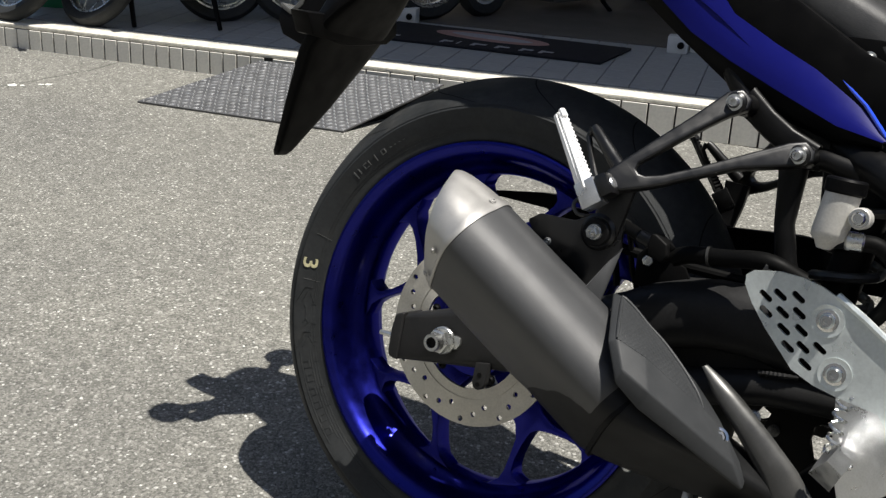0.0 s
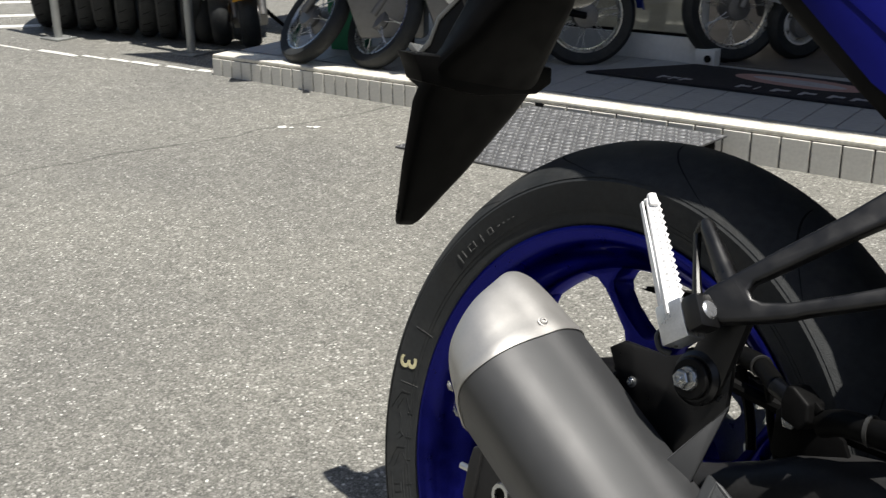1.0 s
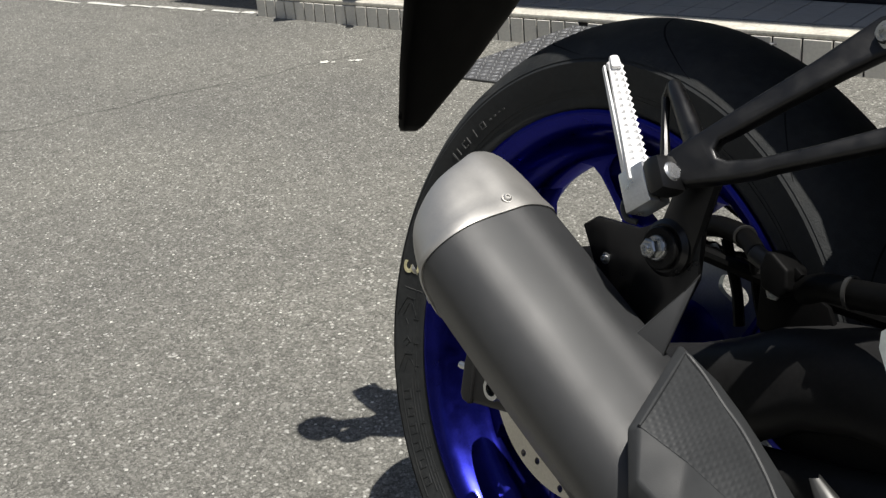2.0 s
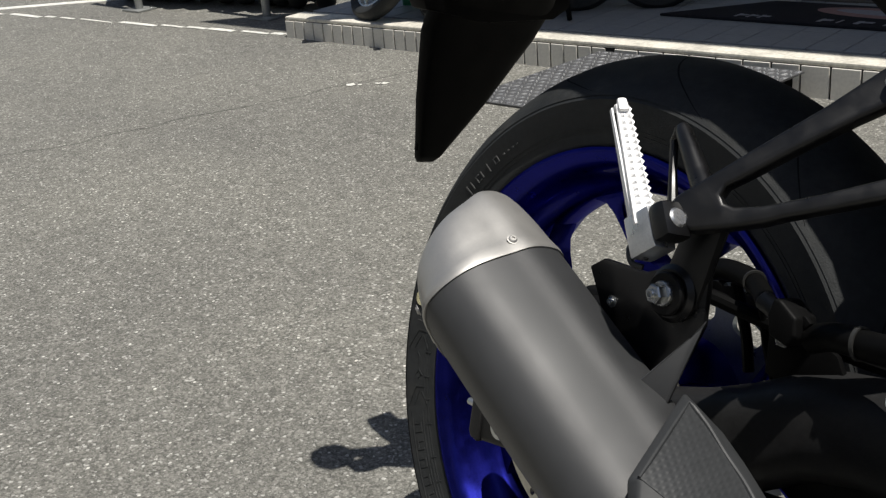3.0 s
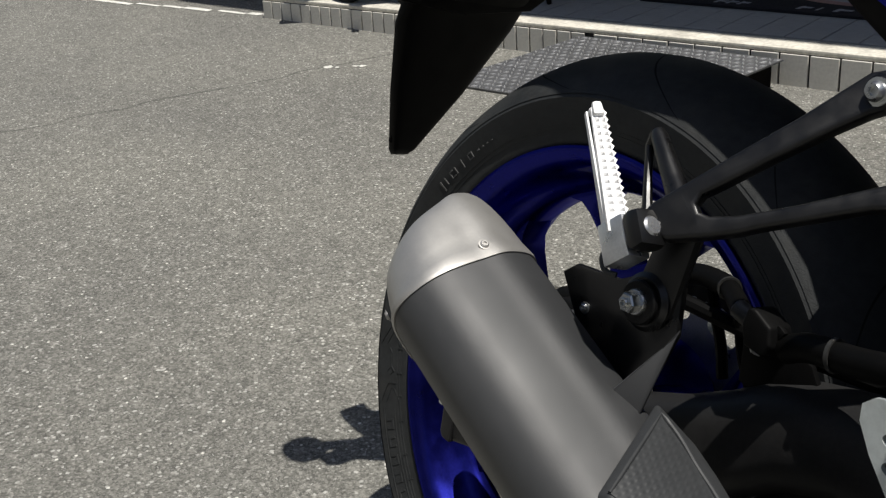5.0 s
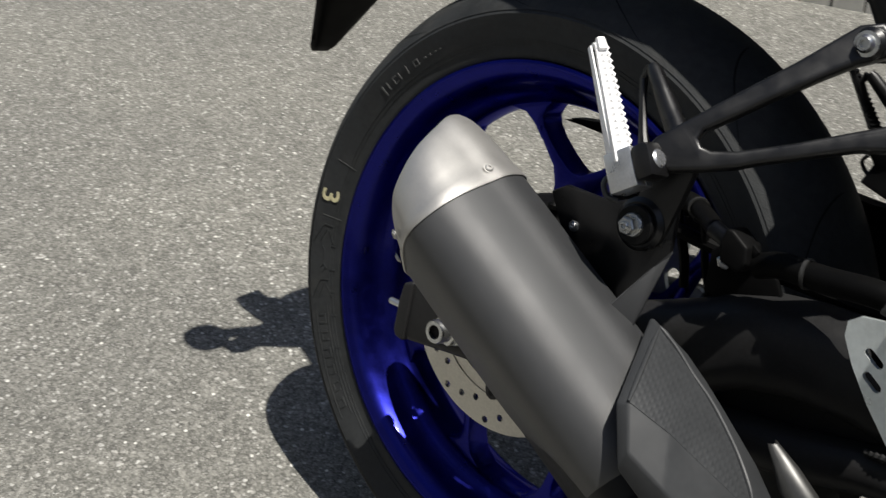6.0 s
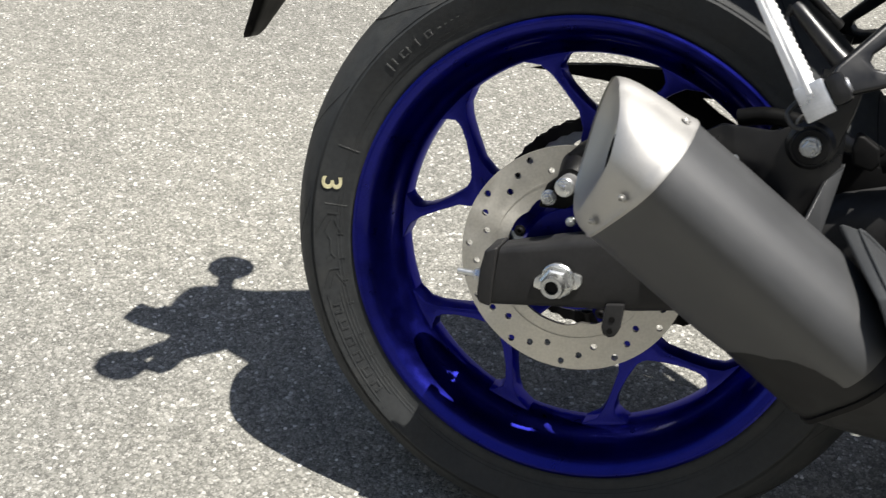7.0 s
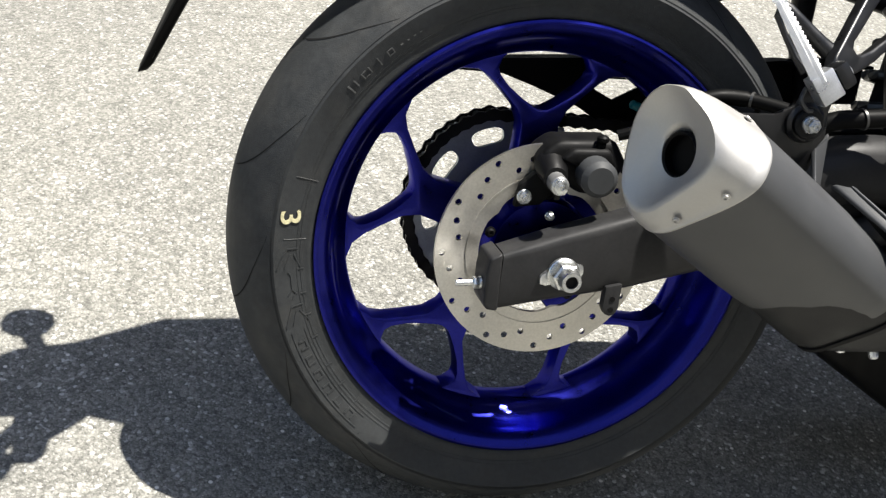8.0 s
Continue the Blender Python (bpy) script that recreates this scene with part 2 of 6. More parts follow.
M_GROUT = material("grout", (0.030, 0.028, 0.026), 0.9, vary=0.2, scale=40)
M_KERBTOP = material("pale_kerb_cement", (0.66, 0.63, 0.55), 0.8, vary=0.22, scale=12, bump=0.5, bump_scale=120, dust=0.45)
M_DECK = material("deck_tile", (0.33, 0.34, 0.345), 0.6, vary=0.10, scale=9, bump=0.1, dust=0.12)
M_DECKGROUT = material("deck_grout", (0.15, 0.15, 0.15), 0.9, vary=0.2, scale=30)
M_MAT = material("black_mat", (0.010, 0.010, 0.014), 0.95, vary=0.25, scale=60, bump=0.5, bump_scale=600)
M_MATPRINT = material("mat_pale_print", (0.34, 0.34, 0.36), 0.9, vary=0.2, scale=80)
M_MATPINK = material("mat_pink_print", (0.36, 0.22, 0.20), 0.9, vary=0.2, scale=60)
M_CHECKER = material("checker_plate_steel", (0.115, 0.117, 0.122), 0.5, metal=0.4, vary=0.25, scale=30, bump=0.1, dust=0.06)
M_STUD = material("worn_stud_steel", (0.58, 0.58, 0.58), 0.36, metal=0.7, vary=0.4, scale=40)
M_WHITE = material("white_aluminium_frame", (0.72, 0.73, 0.72), 0.4, vary=0.05, scale=10)
M_WALL = material("shop_wall", (0.50, 0.48, 0.45), 0.8, vary=0.08, scale=4, bump=0.1)
M_SHOPFLOOR = material("shop_floor", (0.12, 0.11, 0.10), 0.5, vary=0.12, scale=6)
M_CEIL = material("canopy_panel", (0.45, 0.45, 0.44), 0.7, vary=0.05, scale=3)
M_LINE = material("worn_white_line", (0.70, 0.69, 0.64), 0.8, vary=0.3, scale=30, bump=0.3)
M_POST = material("galvanised_post", (0.36, 0.37, 0.36), 0.45, metal=0.6, vary=0.12, scale=30)
M_GREEN = material("green_plastic", (0.02, 0.22, 0.10), 0.45, vary=0.1)
M_YELLOW = material("yellow_plastic", (0.78, 0.42, 0.02), 0.4, vary=0.08)
M_WHITEP = material("white_plastic", (0.68, 0.68, 0.66), 0.4, vary=0.06)
M_BLUEP = material("blue_plastic", (0.02, 0.06, 0.42), 0.35, vary=0.08)
M_GREYENG = material("grey_engine_metal", (0.20, 0.20, 0.20), 0.45, metal=0.6, vary=0.15)
M_CHROME = material("chrome", (0.75, 0.75, 0.74), 0.12, metal=1.0, vary=0.05)
M_PEG = material("bright_cast_alloy", (0.90, 0.90, 0.90), 0.42, metal=0.05, vary=0.05, scale=90, bump=0.06, bump_scale=900)
M_GLASS = glass_material()

# ---- mesh helpers ----


def finish(name, bm, mat, smooth=35.0):
    bmesh.ops.recalc_face_normals(bm, faces=bm.faces)
    me = bpy.data.meshes.new(name)
    bm.to_mesh(me)
    bm.free()
    if mat:
        me.materials.append(mat)
    if smooth:
        me.shade_smooth()
        me.set_sharp_from_angle(angle=radians(smooth))
    return me


def part(name, bm, mat, parent=None, label="", smooth=35.0):
    ob = new(name, finish(name, bm, mat, smooth))
    if parent:
        ob.parent = parent
    return tagged(ob, label) if label else ob


def thing(name, label, category, group="", kind="", m=None):
    ob = new(name)
    ob.empty_display_size = 0.1
    if m is not None:
        ob.matrix_world = m
    return tagged(ob, label, category, group, kind)


def join(*bms):
    out = bms[0]
    for b in bms[1:]:
        me = bpy.data.meshes.new("tmp")
        b.to_mesh(me)
        b.free()
        out.from_mesh(me)
        bpy.data.meshes.remove(me)
    return out


def lathe(profile, n=64, centre=(0, 0, 0), closed=False, axis="Y"):
    """Turns (radius, along) pairs round an axis."""
    bm = bmesh.new()
    c = Vector(centre)
    rings = []
    for r, a in profile:
        ring = []
        for k in range(n):
            th = 2 * math.pi * k / n
            u, v = r * math.cos(th), r * math.sin(th)
            p = {"Y": (u, a, v), "X": (a, u, v), "Z": (u, v, a)}[axis]
            ring.append(bm.verts.new(c + Vector(p)))
        rings.append(ring)
    pairs = list(zip(rings, rings[1:])) + ([(rings[-1], rings[0])] if closed else [])
    for a, b in pairs:
        for k in range(n):
            bm.faces.new((a[k], a[(k + 1) % n], b[(k + 1) % n], b[k]))
    if not closed:
        for ring in (rings[0], rings[-1]):
            bm.faces.new(ring)
    return bm


def loft(sections, cap=True, ring=True):
    bm = bmesh.new()
    rows = [[bm.verts.new(p) for p in s] for s in sections]
    n = len(rows[0])
    for a, b in zip(rows, rows[1:]):
        for k in range(n if ring else n - 1):
            bm.faces.new((a[k], a[(k + 1) % n], b[(k + 1) % n], b[k]))
    if cap:
        bm.faces.new(rows[0])
        bm.faces.new(rows[-1])
    return bm


def tube(points, radii, n=12, flat=1.0, side=(0, 1, 0)):
    """A round or flattened bar along points; radii is one number or one per point; flat scales it across 'side'."""
    pts = [Vector(p) for p in points]
    if isinstance(radii, (int, float)):
        radii = [radii] * len(pts)
    secs = []
    for i, p in enumerate(pts):
        d = (pts[min(i + 1, len(pts) - 1)] - pts[max(i - 1, 0)]).normalized()
        s = Vector(side)
        s = (s - d * s.dot(d))
        if s.length < 0.05:
            s = d.orthogonal()
        s.normalize()
        u = d.cross(s)
        secs.append([p + (s * math.cos(2 * math.pi * k / n) * flat + u * math.sin(2 * math.pi * k / n)) * radii[i] for k in range(n)])
    return loft(secs)


def smooth_path(points, steps=6):
    """A Catmull-Rom curve through points."""
    p = [Vector(q) for q in points]
    p = [p[0] * 2 - p[1]] + p + [p[-1] * 2 - p[-2]]
    out = []
    for i in range(1, len(p) - 2):
        for k in range(steps):
            t = k / steps
            a, b, c, d = p[i - 1:i + 3]
            out.append(0.5 * ((2 * b) + (c - a) * t + (2 * a - 5 * b + 4 * c - d) * t * t + (3 * b - a - 3 * c + d) * t ** 3))
    out.append(p[-2])
    return out


def prism(outline, y0, y1, bevel=0.0, segs=2, plane="XZ"):
    """An outline in a plane, given depth along the third axis, with rounded edges."""
    bm = bmesh.new()

    def at(p, h):
        return {"XZ": (p[0], h, p[1]), "XY": (p[0], p[1], h), "YZ": (h, p[0], p[1])}[plane]
    a = [bm.verts.new(at(p, y0)) for p in outline]
    b = [bm.verts.new(at(p, y1)) for p in outline]
    bm.faces.new(a)
    bm.faces.new(b)
    n = len(a)
    for k in range(n):
        bm.faces.new((a[k], a[(k + 1) % n], b[(k + 1) % n], b[k]))
    if bevel:
        bmesh.ops.recalc_face_normals(bm, faces=bm.faces)
        bmesh.ops.bevel(bm, geom=list(bm.edges), offset=bevel, segments=segs, profile=0.6, affect="EDGES", clamp_overlap=True)
    return bm


def block(size, m=None, bevel=0.003, segs=2):
    bm = bmesh.new()
    bmesh.ops.create_cube(bm, size=1.0, matrix=(m or Matrix()) @ Matrix.Diagonal((*size, 1)))
    if bevel:
        bmesh.ops.bevel(bm, geom=list(bm.edges), offset=bevel, segments=segs, profile=0.6, affect="EDGES", clamp_overlap=True)
    return bm


def rod(a, b, r, n=12, bevel=0.0, r2=None):
    """A cylinder or cone from a to b, its ends eased."""
    a, b = Vector(a), Vector(b)
    d = (b - a)
    ln = d.length
    e = min(bevel, ln * 0.4, r * 0.6)
    q = d.to_track_quat("Y", "Z").to_matrix().to_4x4()
    rb = r if r2 is None else r2
    prof = [(r - e, 0), (r, e), (rb, ln - e), (rb - e, ln)] if e else [(r, 0), (rb, ln)]
    bm = lathe(prof, n)
    bmesh.ops.transform(bm, matrix=Matrix.Translation(a) @ q, verts=bm.verts)
    return bm


def hexbolt(a, way, r, h, washer=1.5, socket=True):
    """A flanged hexagon bolt head or nut at a, standing out along way."""
    way = Vector(way).normalized()
    q = Matrix.Translation(a) @ way.to_track_quat("Y", "Z").to_matrix().to_4x4()
    w = lathe([(r * washer, 0), (r * washer, h * 0.2), (r * washer * 0.93, h * 0.28)], 20)
    hx = lathe([(r, h * 0.2), (r * 1.08, h * 0.3), (r * 1.08, h * 0.9), (r * 0.92, h)], 6)
    if socket:
        hx2 = lathe([(r * 0.55, h * 0.9), (r * 0.55, h * 1.18), (r * 0.45, h * 1.25), (r * 0.3, h * 1.25), (r * 0.3, h * 0.95)], 14)
        hx = join(hx, hx2)
    bm = join(w, hx)
    bmesh.ops.transform(bm, matrix=q, verts=bm.verts)
    return bm


def buttonbolt(a, way, r, h):
    """A round-headed socket screw."""
    way = Vector(way).normalized()
    q = Matrix.Translation(a) @ way.to_track_quat("Y", "Z").to_matrix().to_4x4()
    bm = lathe([(r * 1.35, 0), (r * 1.35, h * 0.15), (r, h * 0.2), (r * 0.95, h * 0.65), (r * 0.7, h), (r * 0.42, h), (r * 0.40, h * 0.45)], 20)
    bmesh.ops.transform(bm, matrix=q, verts=bm.verts)
    return bm


def holed_plate(outer, holes, y0, y1):
    """A flat plate in the XZ plane with holes through it."""
    bm = bmesh.new()
    sides = []
    for y in (y0, y1):
        edges, loops = [], []
        for lp in [outer] + holes:
            vs = [bm.verts.new((p[0], y, p[1])) for p in lp]
            edges += [bm.edges.new((vs[k], vs[(k + 1) % len(vs)])) for k in range(len(vs))]
            loops.append(vs)
        bmesh.ops.triangle_fill(bm, use_beauty=True, use_dissolve=False, edges=edges)
        sides.append(loops)
    for a, b in zip(*sides):
        for k in range(len(a)):
            bm.faces.new((a[k], a[(k + 1) % len(a)], b[(k + 1) % len(b)], b[k]))
    return bm


def circle(cx, cz, r, n=12, turn=0.0, squash=1.0):
    return [(cx + r * math.cos(turn + 2 * math.pi * k / n), cz + r * squash * math.sin(turn + 2 * math.pi * k / n)) for k in range(n)]


def slot(cx, cz, length, r, turn, n=5):
    """A round-ended slot outline."""
    c, s = math.cos(turn), math.sin(turn)
    out = []
    for side in (1, -1):
        for k in range(n + 1):
            a = -math.pi / 2 + math.pi * k / n
            u, v = side * (length / 2 + r * math.cos(a)), side * r * math.sin(a)
            out.append((cx + u * c - v * s, cz + u * s + v * c))
    return out


def polar(r, deg, y=0.0):
    return Vector((r * math.cos(radians(deg)), y, r * math.sin(radians(deg))))


# ---- ground ----
bm = bmesh.new()
EX = [-400, -120, -40, -12, -5, -3, -2, -1, 0, 1, 2, 4, 12, 40, 120, 400]
grid = [[bm.verts.new((x, y, 0)) for y in EX] for x in EX]
for i in range(len(EX) - 1):
    for j in range(len(EX) - 1):
        bm.faces.new((grid[i][j], grid[i + 1][j], grid[i + 1][j + 1], grid[i][j + 1]))
ground = part("ground", bm, M_ASPHALT)
tagged(ground, "worn grey asphalt with pale stone chips and a thin crack", "asphalt", kind="structure")

# ---- the shop front: kerb, deck, facade; its own axes run along the kerb and back from it ----
LOT = Matrix.Translation((-3.1157, 1.1891, 0)) @ Matrix.Rotation(radians(16.0), 4, "Z")   # level, on the asphalt
SHOP = LOT @ Matrix.Rotation(radians(-0.6), 4, "Y")                                         # the porch rises slightly along the kerb
DECK = 0.074


def shop(ob):
    ob.matrix_world = SHOP @ ob.matrix_basis
    return ob

# ---- the motorcycle: axes from the rear axle, x ahead, y to its left, z up along its own plane; it leans on its stand ----
LEAN = Matrix.Translation((0, 0, 0.2993)) @ Matrix.Rotation(radians(-15.52), 4, "X")
bike = thing("motorcycle", "blue and black sports motorcycle leaning on its side stand on asphalt", "motorcycle", m=LEAN)

# tyre: sidewalls and crown
TYRE = [(0.2255, -0.0555), (0.2300, -0.0600), (0.2335, -0.0613), (0.2350, -0.0611), (0.2420, -0.0630), (0.2520, -0.0662), (0.2610, -0.0688),
        (0.2670, -0.0701), (0.2690, -0.0690), (0.2755, -0.0650), (0.2840, -0.0565), (0.2915, -0.0455), (0.2990, -0.0322), (0.3045, -0.0180), (0.3070, -0.0060)]


def wall_y(r):
    for (r0, y0), (r1, y1) in zip(TYRE, TYRE[1:]):
        if r0 <= r <= r1:
            return y0 + (y1 - y0) * (r - r0) / (r1 - r0)
    return TYRE[-1][1]


side_r = TYRE[:9]
crown = TYRE[8:] + [(r, -y) for r, y in reversed(TYRE[8:])]
whole = TYRE + [(r, -y) for r, y in reversed(TYRE)]
tyre = part("tyre", lathe(whole + [(0.222, 0.05), (0.222, -0.05)], 144, closed=True), M_RUBBER, bike, "black rubber road tyre with bare sidewall", smooth=28)
tread = part("tread", lathe([(r + 0.0012, y * 1.003) for r, y in crown], 144, closed=False), M_TREAD, tyre, "slightly dusty tread rubber", smooth=40)
# the cap discs that lathe() closes would fill the wheel: cut them out
me = tread.data
bm = bmesh.new()
bm.from_mesh(me)
bmesh.ops.delete(bm, geom=[f for f in bm.faces if len(f.verts) > 4], context="FACES")
bm.to_mesh(me)
bm.free()


def crown_point(v, deg, lift=0.0):
    """A point on the tread, v across from -1 to 1, deg round the wheel."""
    prof = crown
    f = (v + 1) / 2 * (len(prof) - 1)
    k = min(int(f), len(prof) - 2)
    r = prof[k][0] + (prof[k + 1][0] - prof[k][0]) * (f - k)
    y = prof[k][1] + (prof[k + 1][1] - prof[k][1]) * (f - k)
    return polar(r + 0.0013 + lift, deg, y * 1.003)


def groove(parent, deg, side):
    """One long slanting tread groove: a flat strip whose dark colour gives the shade inside."""
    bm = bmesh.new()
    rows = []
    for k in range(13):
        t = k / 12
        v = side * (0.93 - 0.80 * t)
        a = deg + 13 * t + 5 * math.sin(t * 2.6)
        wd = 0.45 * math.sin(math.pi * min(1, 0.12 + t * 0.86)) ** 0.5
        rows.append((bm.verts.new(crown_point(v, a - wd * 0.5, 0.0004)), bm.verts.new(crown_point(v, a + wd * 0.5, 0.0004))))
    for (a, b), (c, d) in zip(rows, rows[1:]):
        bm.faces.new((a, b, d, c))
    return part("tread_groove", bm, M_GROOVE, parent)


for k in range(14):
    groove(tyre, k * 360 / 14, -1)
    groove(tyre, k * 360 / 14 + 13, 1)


def wall_bar(name, parent, mat, d0, d1, r0, r1, lift=0.0006, n=6, skew=0.0):
    """A raised bar on the right sidewall between two angles and radii."""
    bm = bmesh.new()
    top, base = [], []
    for k in range(n + 1):
        t = k / n
        a = d0 + (d1 - d0) * t
        rr0, rr1 = r0 + skew * t, r1 + skew * t
        top.append((bm.verts.new(polar(rr0, a, wall_y(rr0) - lift)), bm.verts.new(polar(rr1, a, wall_y(rr1) - lift))))
        base.append((bm.verts.new(polar(rr0, a, wall_y(rr0) + 0.001)), bm.verts.new(polar(rr1, a, wall_y(rr1) + 0.001))))
    for k in range(n):
        bm.faces.new((top[k][0], top[k][1], top[k + 1][1], top[k + 1][0]))
        bm.faces.new((top[k][0], top[k + 1][0], base[k + 1][0], base[k][0]))
        bm.faces.new((top[k][1], base[k][1], base[k + 1][1], top[k + 1][1]))
    for k in (0, n):
        bm.faces.new((top[k][0], base[k][0], base[k][1], top[k][1]))
    return part(name, bm, mat, parent)


# moulded rings and chevrons, lettering as plain bars
for r in (0.2400, 0.2435):
    wall_bar("moulded_ring", tyre, M_RUBBER, 0, 360, r, r + 0.0012, 0.0004, 120)
for r in (0.2470, 0.2602):
    wall_bar("moulded_band", tyre, M_RUBBER, 202.0, 229.5, r, r + 0.0010, 0.0006, 24)
for a in (200.0, 208.5, 216.5, 224.5, 231.0):
    wall_bar("shoulder_tick", tyre, M_RUBBER, a, a + 0.30, 0.2622, 0.2685, 0.0006, 1)
for a in (187.5, 193.5, 199.0, 205.0, 213.0, 219.0, 225.0):
    wall_bar("bead_tick", tyre, M_RUBBER, a, a + 0.30, 0.2375, 0.2440, 0.0007, 1)
for a in (182.6, 196.0):                              # roof-shaped mouldings
    wall_bar("moulded_line", tyre, M_RUBBER, a, a + 0.30, 0.2430, 0.2535, 0.0007, 1)
    wall_bar("moulded_line", tyre, M_RUBBER, a, a + 4.6, 0.2530, 0.2542, 0.0007, 4, 0.0105)
    wall_bar("moulded_line", tyre, M_RUBBER, a + 1.4, a + 4.4, 0.2465, 0.2476, 0.0007, 3, -0.006)
    wall_bar("moulded_line", tyre, M_RUBBER, a + 1.4, a + 4.4, 0.2500, 0.2511, 0.0007, 3, 0.006)
for a0, a1, r0, sk in ((188.0, 189.2, 0.2525, -0.003), (189.2, 192.2, 0.2500, 0.0), (192.2, 193.4, 0.2500, 0.0045), (192.2, 193.4, 0.2500, -0.0035), (193.4, 194.2, 0.2480, 0.003)):
    wall_bar("moulded_arrow", tyre, M_RUBBER, a0, a1, r0, r0 + 0.0011, 0.0007, 3, sk)
for k in range(6):                                    # worn raised lettering, as plain outlines
    a = 204.5 + 4.1 * k
    for d in (0.0, 1.9):
        wall_bar("letter_bar", tyre, M_RUBBER, a + d, a + d + 0.45, 0.2500, 0.2578, 0.0008, 1)
    wall_bar("letter_bar", tyre, M_RUBBER, a + 0.45, a + 1.9, (0.2500, 0.2562, 0.2500)[k % 3], (0.2516, 0.2578, 0.2516)[k % 3], 0.0008, 2)
for a, wd, r0, r1 in ((144.8, 0.35, 0.2480, 0.2580), (143.2, 0.30, 0.2500, 0.2575), (141.2, 0.25, 0.2500, 0.2565), (140.2, 0.9, 0.2558, 0.2567), (140.0, 0.9, 0.2500, 0.2509), (139.2, 0.25, 0.2500, 0.2565), (136.6, 0.28, 0.2490, 0.2570),
                      (134.2, 0.25, 0.2500, 0.2560), (133.2, 0.9, 0.2553, 0.2562), (133.2, 0.9, 0.2500, 0.2509), (132.9, 0.25, 0.2500, 0.2560), (130.6, 0.6, 0.2520, 0.2532), (129.0, 0.5, 0.2520, 0.2532), (127.4, 0.5, 0.2522, 0.2532), (125.9, 0.5, 0.2522, 0.2532)):
    wall_bar("print_bar", tyre, M_SCUFF, a, a + wd, r0, r1, 0.0008, 3)
for a, wd in ((166.45, 0.12), (180.45, 0.11)):
    for k in range(6):
        wall_bar("print_line", tyre, M_SCUFF, a, a + wd, 0.2360 + 0.0036 * k, 0.2396 + 0.0036 * k, 0.0005, 1)
# the painted mark: a figure lying on its side
fc = bpy.data.curves.new("mark", "FONT")
fc.body, fc.size, fc.extrude, fc.align_x, fc.align_y = "3", 0.029, 0.0003, "CENTER", "CENTER"
fc.offset = 0.0003
tmp = bpy.data.objects.new("tmp_mark", fc)
scene.collection.objects.link(tmp)
bpy.context.view_layer.update()
mark_me = bpy.data.meshes.new_from_object(tmp)
bpy.data.objects.remove(tmp)
mark_me.materials.clear()
mark_me.materials.append(M_MARK)
mark = new("painted_mark", mark_me)
mark.parent = tyre
tagged(mark, "pale yellow painted figure on the sidewall")
fm = Matrix(((0, 1, 0, 0), (0, 0, -1, 0), (-1, 0, 0, 0), (0, 0, 0, 1)))
mark.matrix_local = Matrix.Translation((-0.2538, wall_y(0.2545) - 0.0006, 0.0195)) @ Matrix.Rotation(radians(16.5), 4, "Z") @ Matrix.Rotation(radians(-4), 4, "Y") @ fm @ Matrix.Diagonal((1.15, 0.98, 1, 1))

# rim
RIM = [(0.2285, -0.0590), (0.2280, -0.0618), (0.2255, -0.0630), (0.2234, -0.0627), (0.2224, -0.0619), (0.2195, -0.0605), (0.2165, -0.0582), (0.2138, -0.0552), (0.2115, -0.0515), (0.2098, -0.0478),
       (0.2080, -0.0440), (0.2050, -0.0340), (0.1985, -0.0250), (0.1930, -0.0200), (0.1905, -0.0130), (0.1900, 0.0)]
rim_outer = [(0.2250, 0.0555), (0.2190, 0.0520), (0.2140, 0.0300), (0.2060, 0.0000), (0.2140, -0.0300), (0.2190, -0.0520), (0.2250, -0.0555)]
rim = part("wheel_rim", lathe(RIM + [(r, -y) for r, y in reversed(RIM[:-1])] + rim_outer, 144, closed=True), M_BLUE, bike,
           "glossy metallic blue cast wheel rim", smooth=30)


def y_spoke(deg):
    """One forked spoke: a stem from the hub that parts into two blades, each flaring into the rim."""
    fl = []
    left = [(0.045, -32), (0.075, -17.5), (0.100, -11.8), (0.117, -9.8), (0.134, -11.4), (0.155, -16.4), (0.172, -19.8), (0.183, -22.6), (0.1935, -29.0)]
    inner = [(0.1935, -12.0), (0.1865, -14.6), (0.179, -16.2), (0.171, -15.9), (0.158, -13.5), (0.144, -8.8), (0.1365, -5.0), (0.1325, -2.2), (0.1318, 0.0)]
    pts = [(r, a) for r, a in left] + inner + [(r, -a) for r, a in reversed(inner[:-1])] + [(r, -a) for r, a in reversed(left)]
    for r, a in pts:
        p = polar(r, deg + a)
        fl.append((p.x, p.z))
    bm = prism(fl, -0.015, 0.015)
    bmesh.ops.recalc_face_normals(bm, faces=bm.faces)
    bmesh.ops.bevel(bm, geom=[e for e in bm.edges if abs(e.verts[0].co.y - e.verts[1].co.y) < 1e-6], offset=0.0028, segments=2, profile=0.6,
                    affect="EDGES", clamp_overlap=True)
    return bm


for k in range(5):
    part("spoke", y_spoke(163.6 + 72 * k), M_BLUE, rim, smooth=40)
hub = part("hub", lathe([(0.030, -0.066), (0.050, -0.064), (0.054, -0.055), (0.052, -0.020), (0.056, 0.0), (0.060, 0.030), (0.062, 0.062), (0.050, 0.070)], 48), M_BLUE, rim)

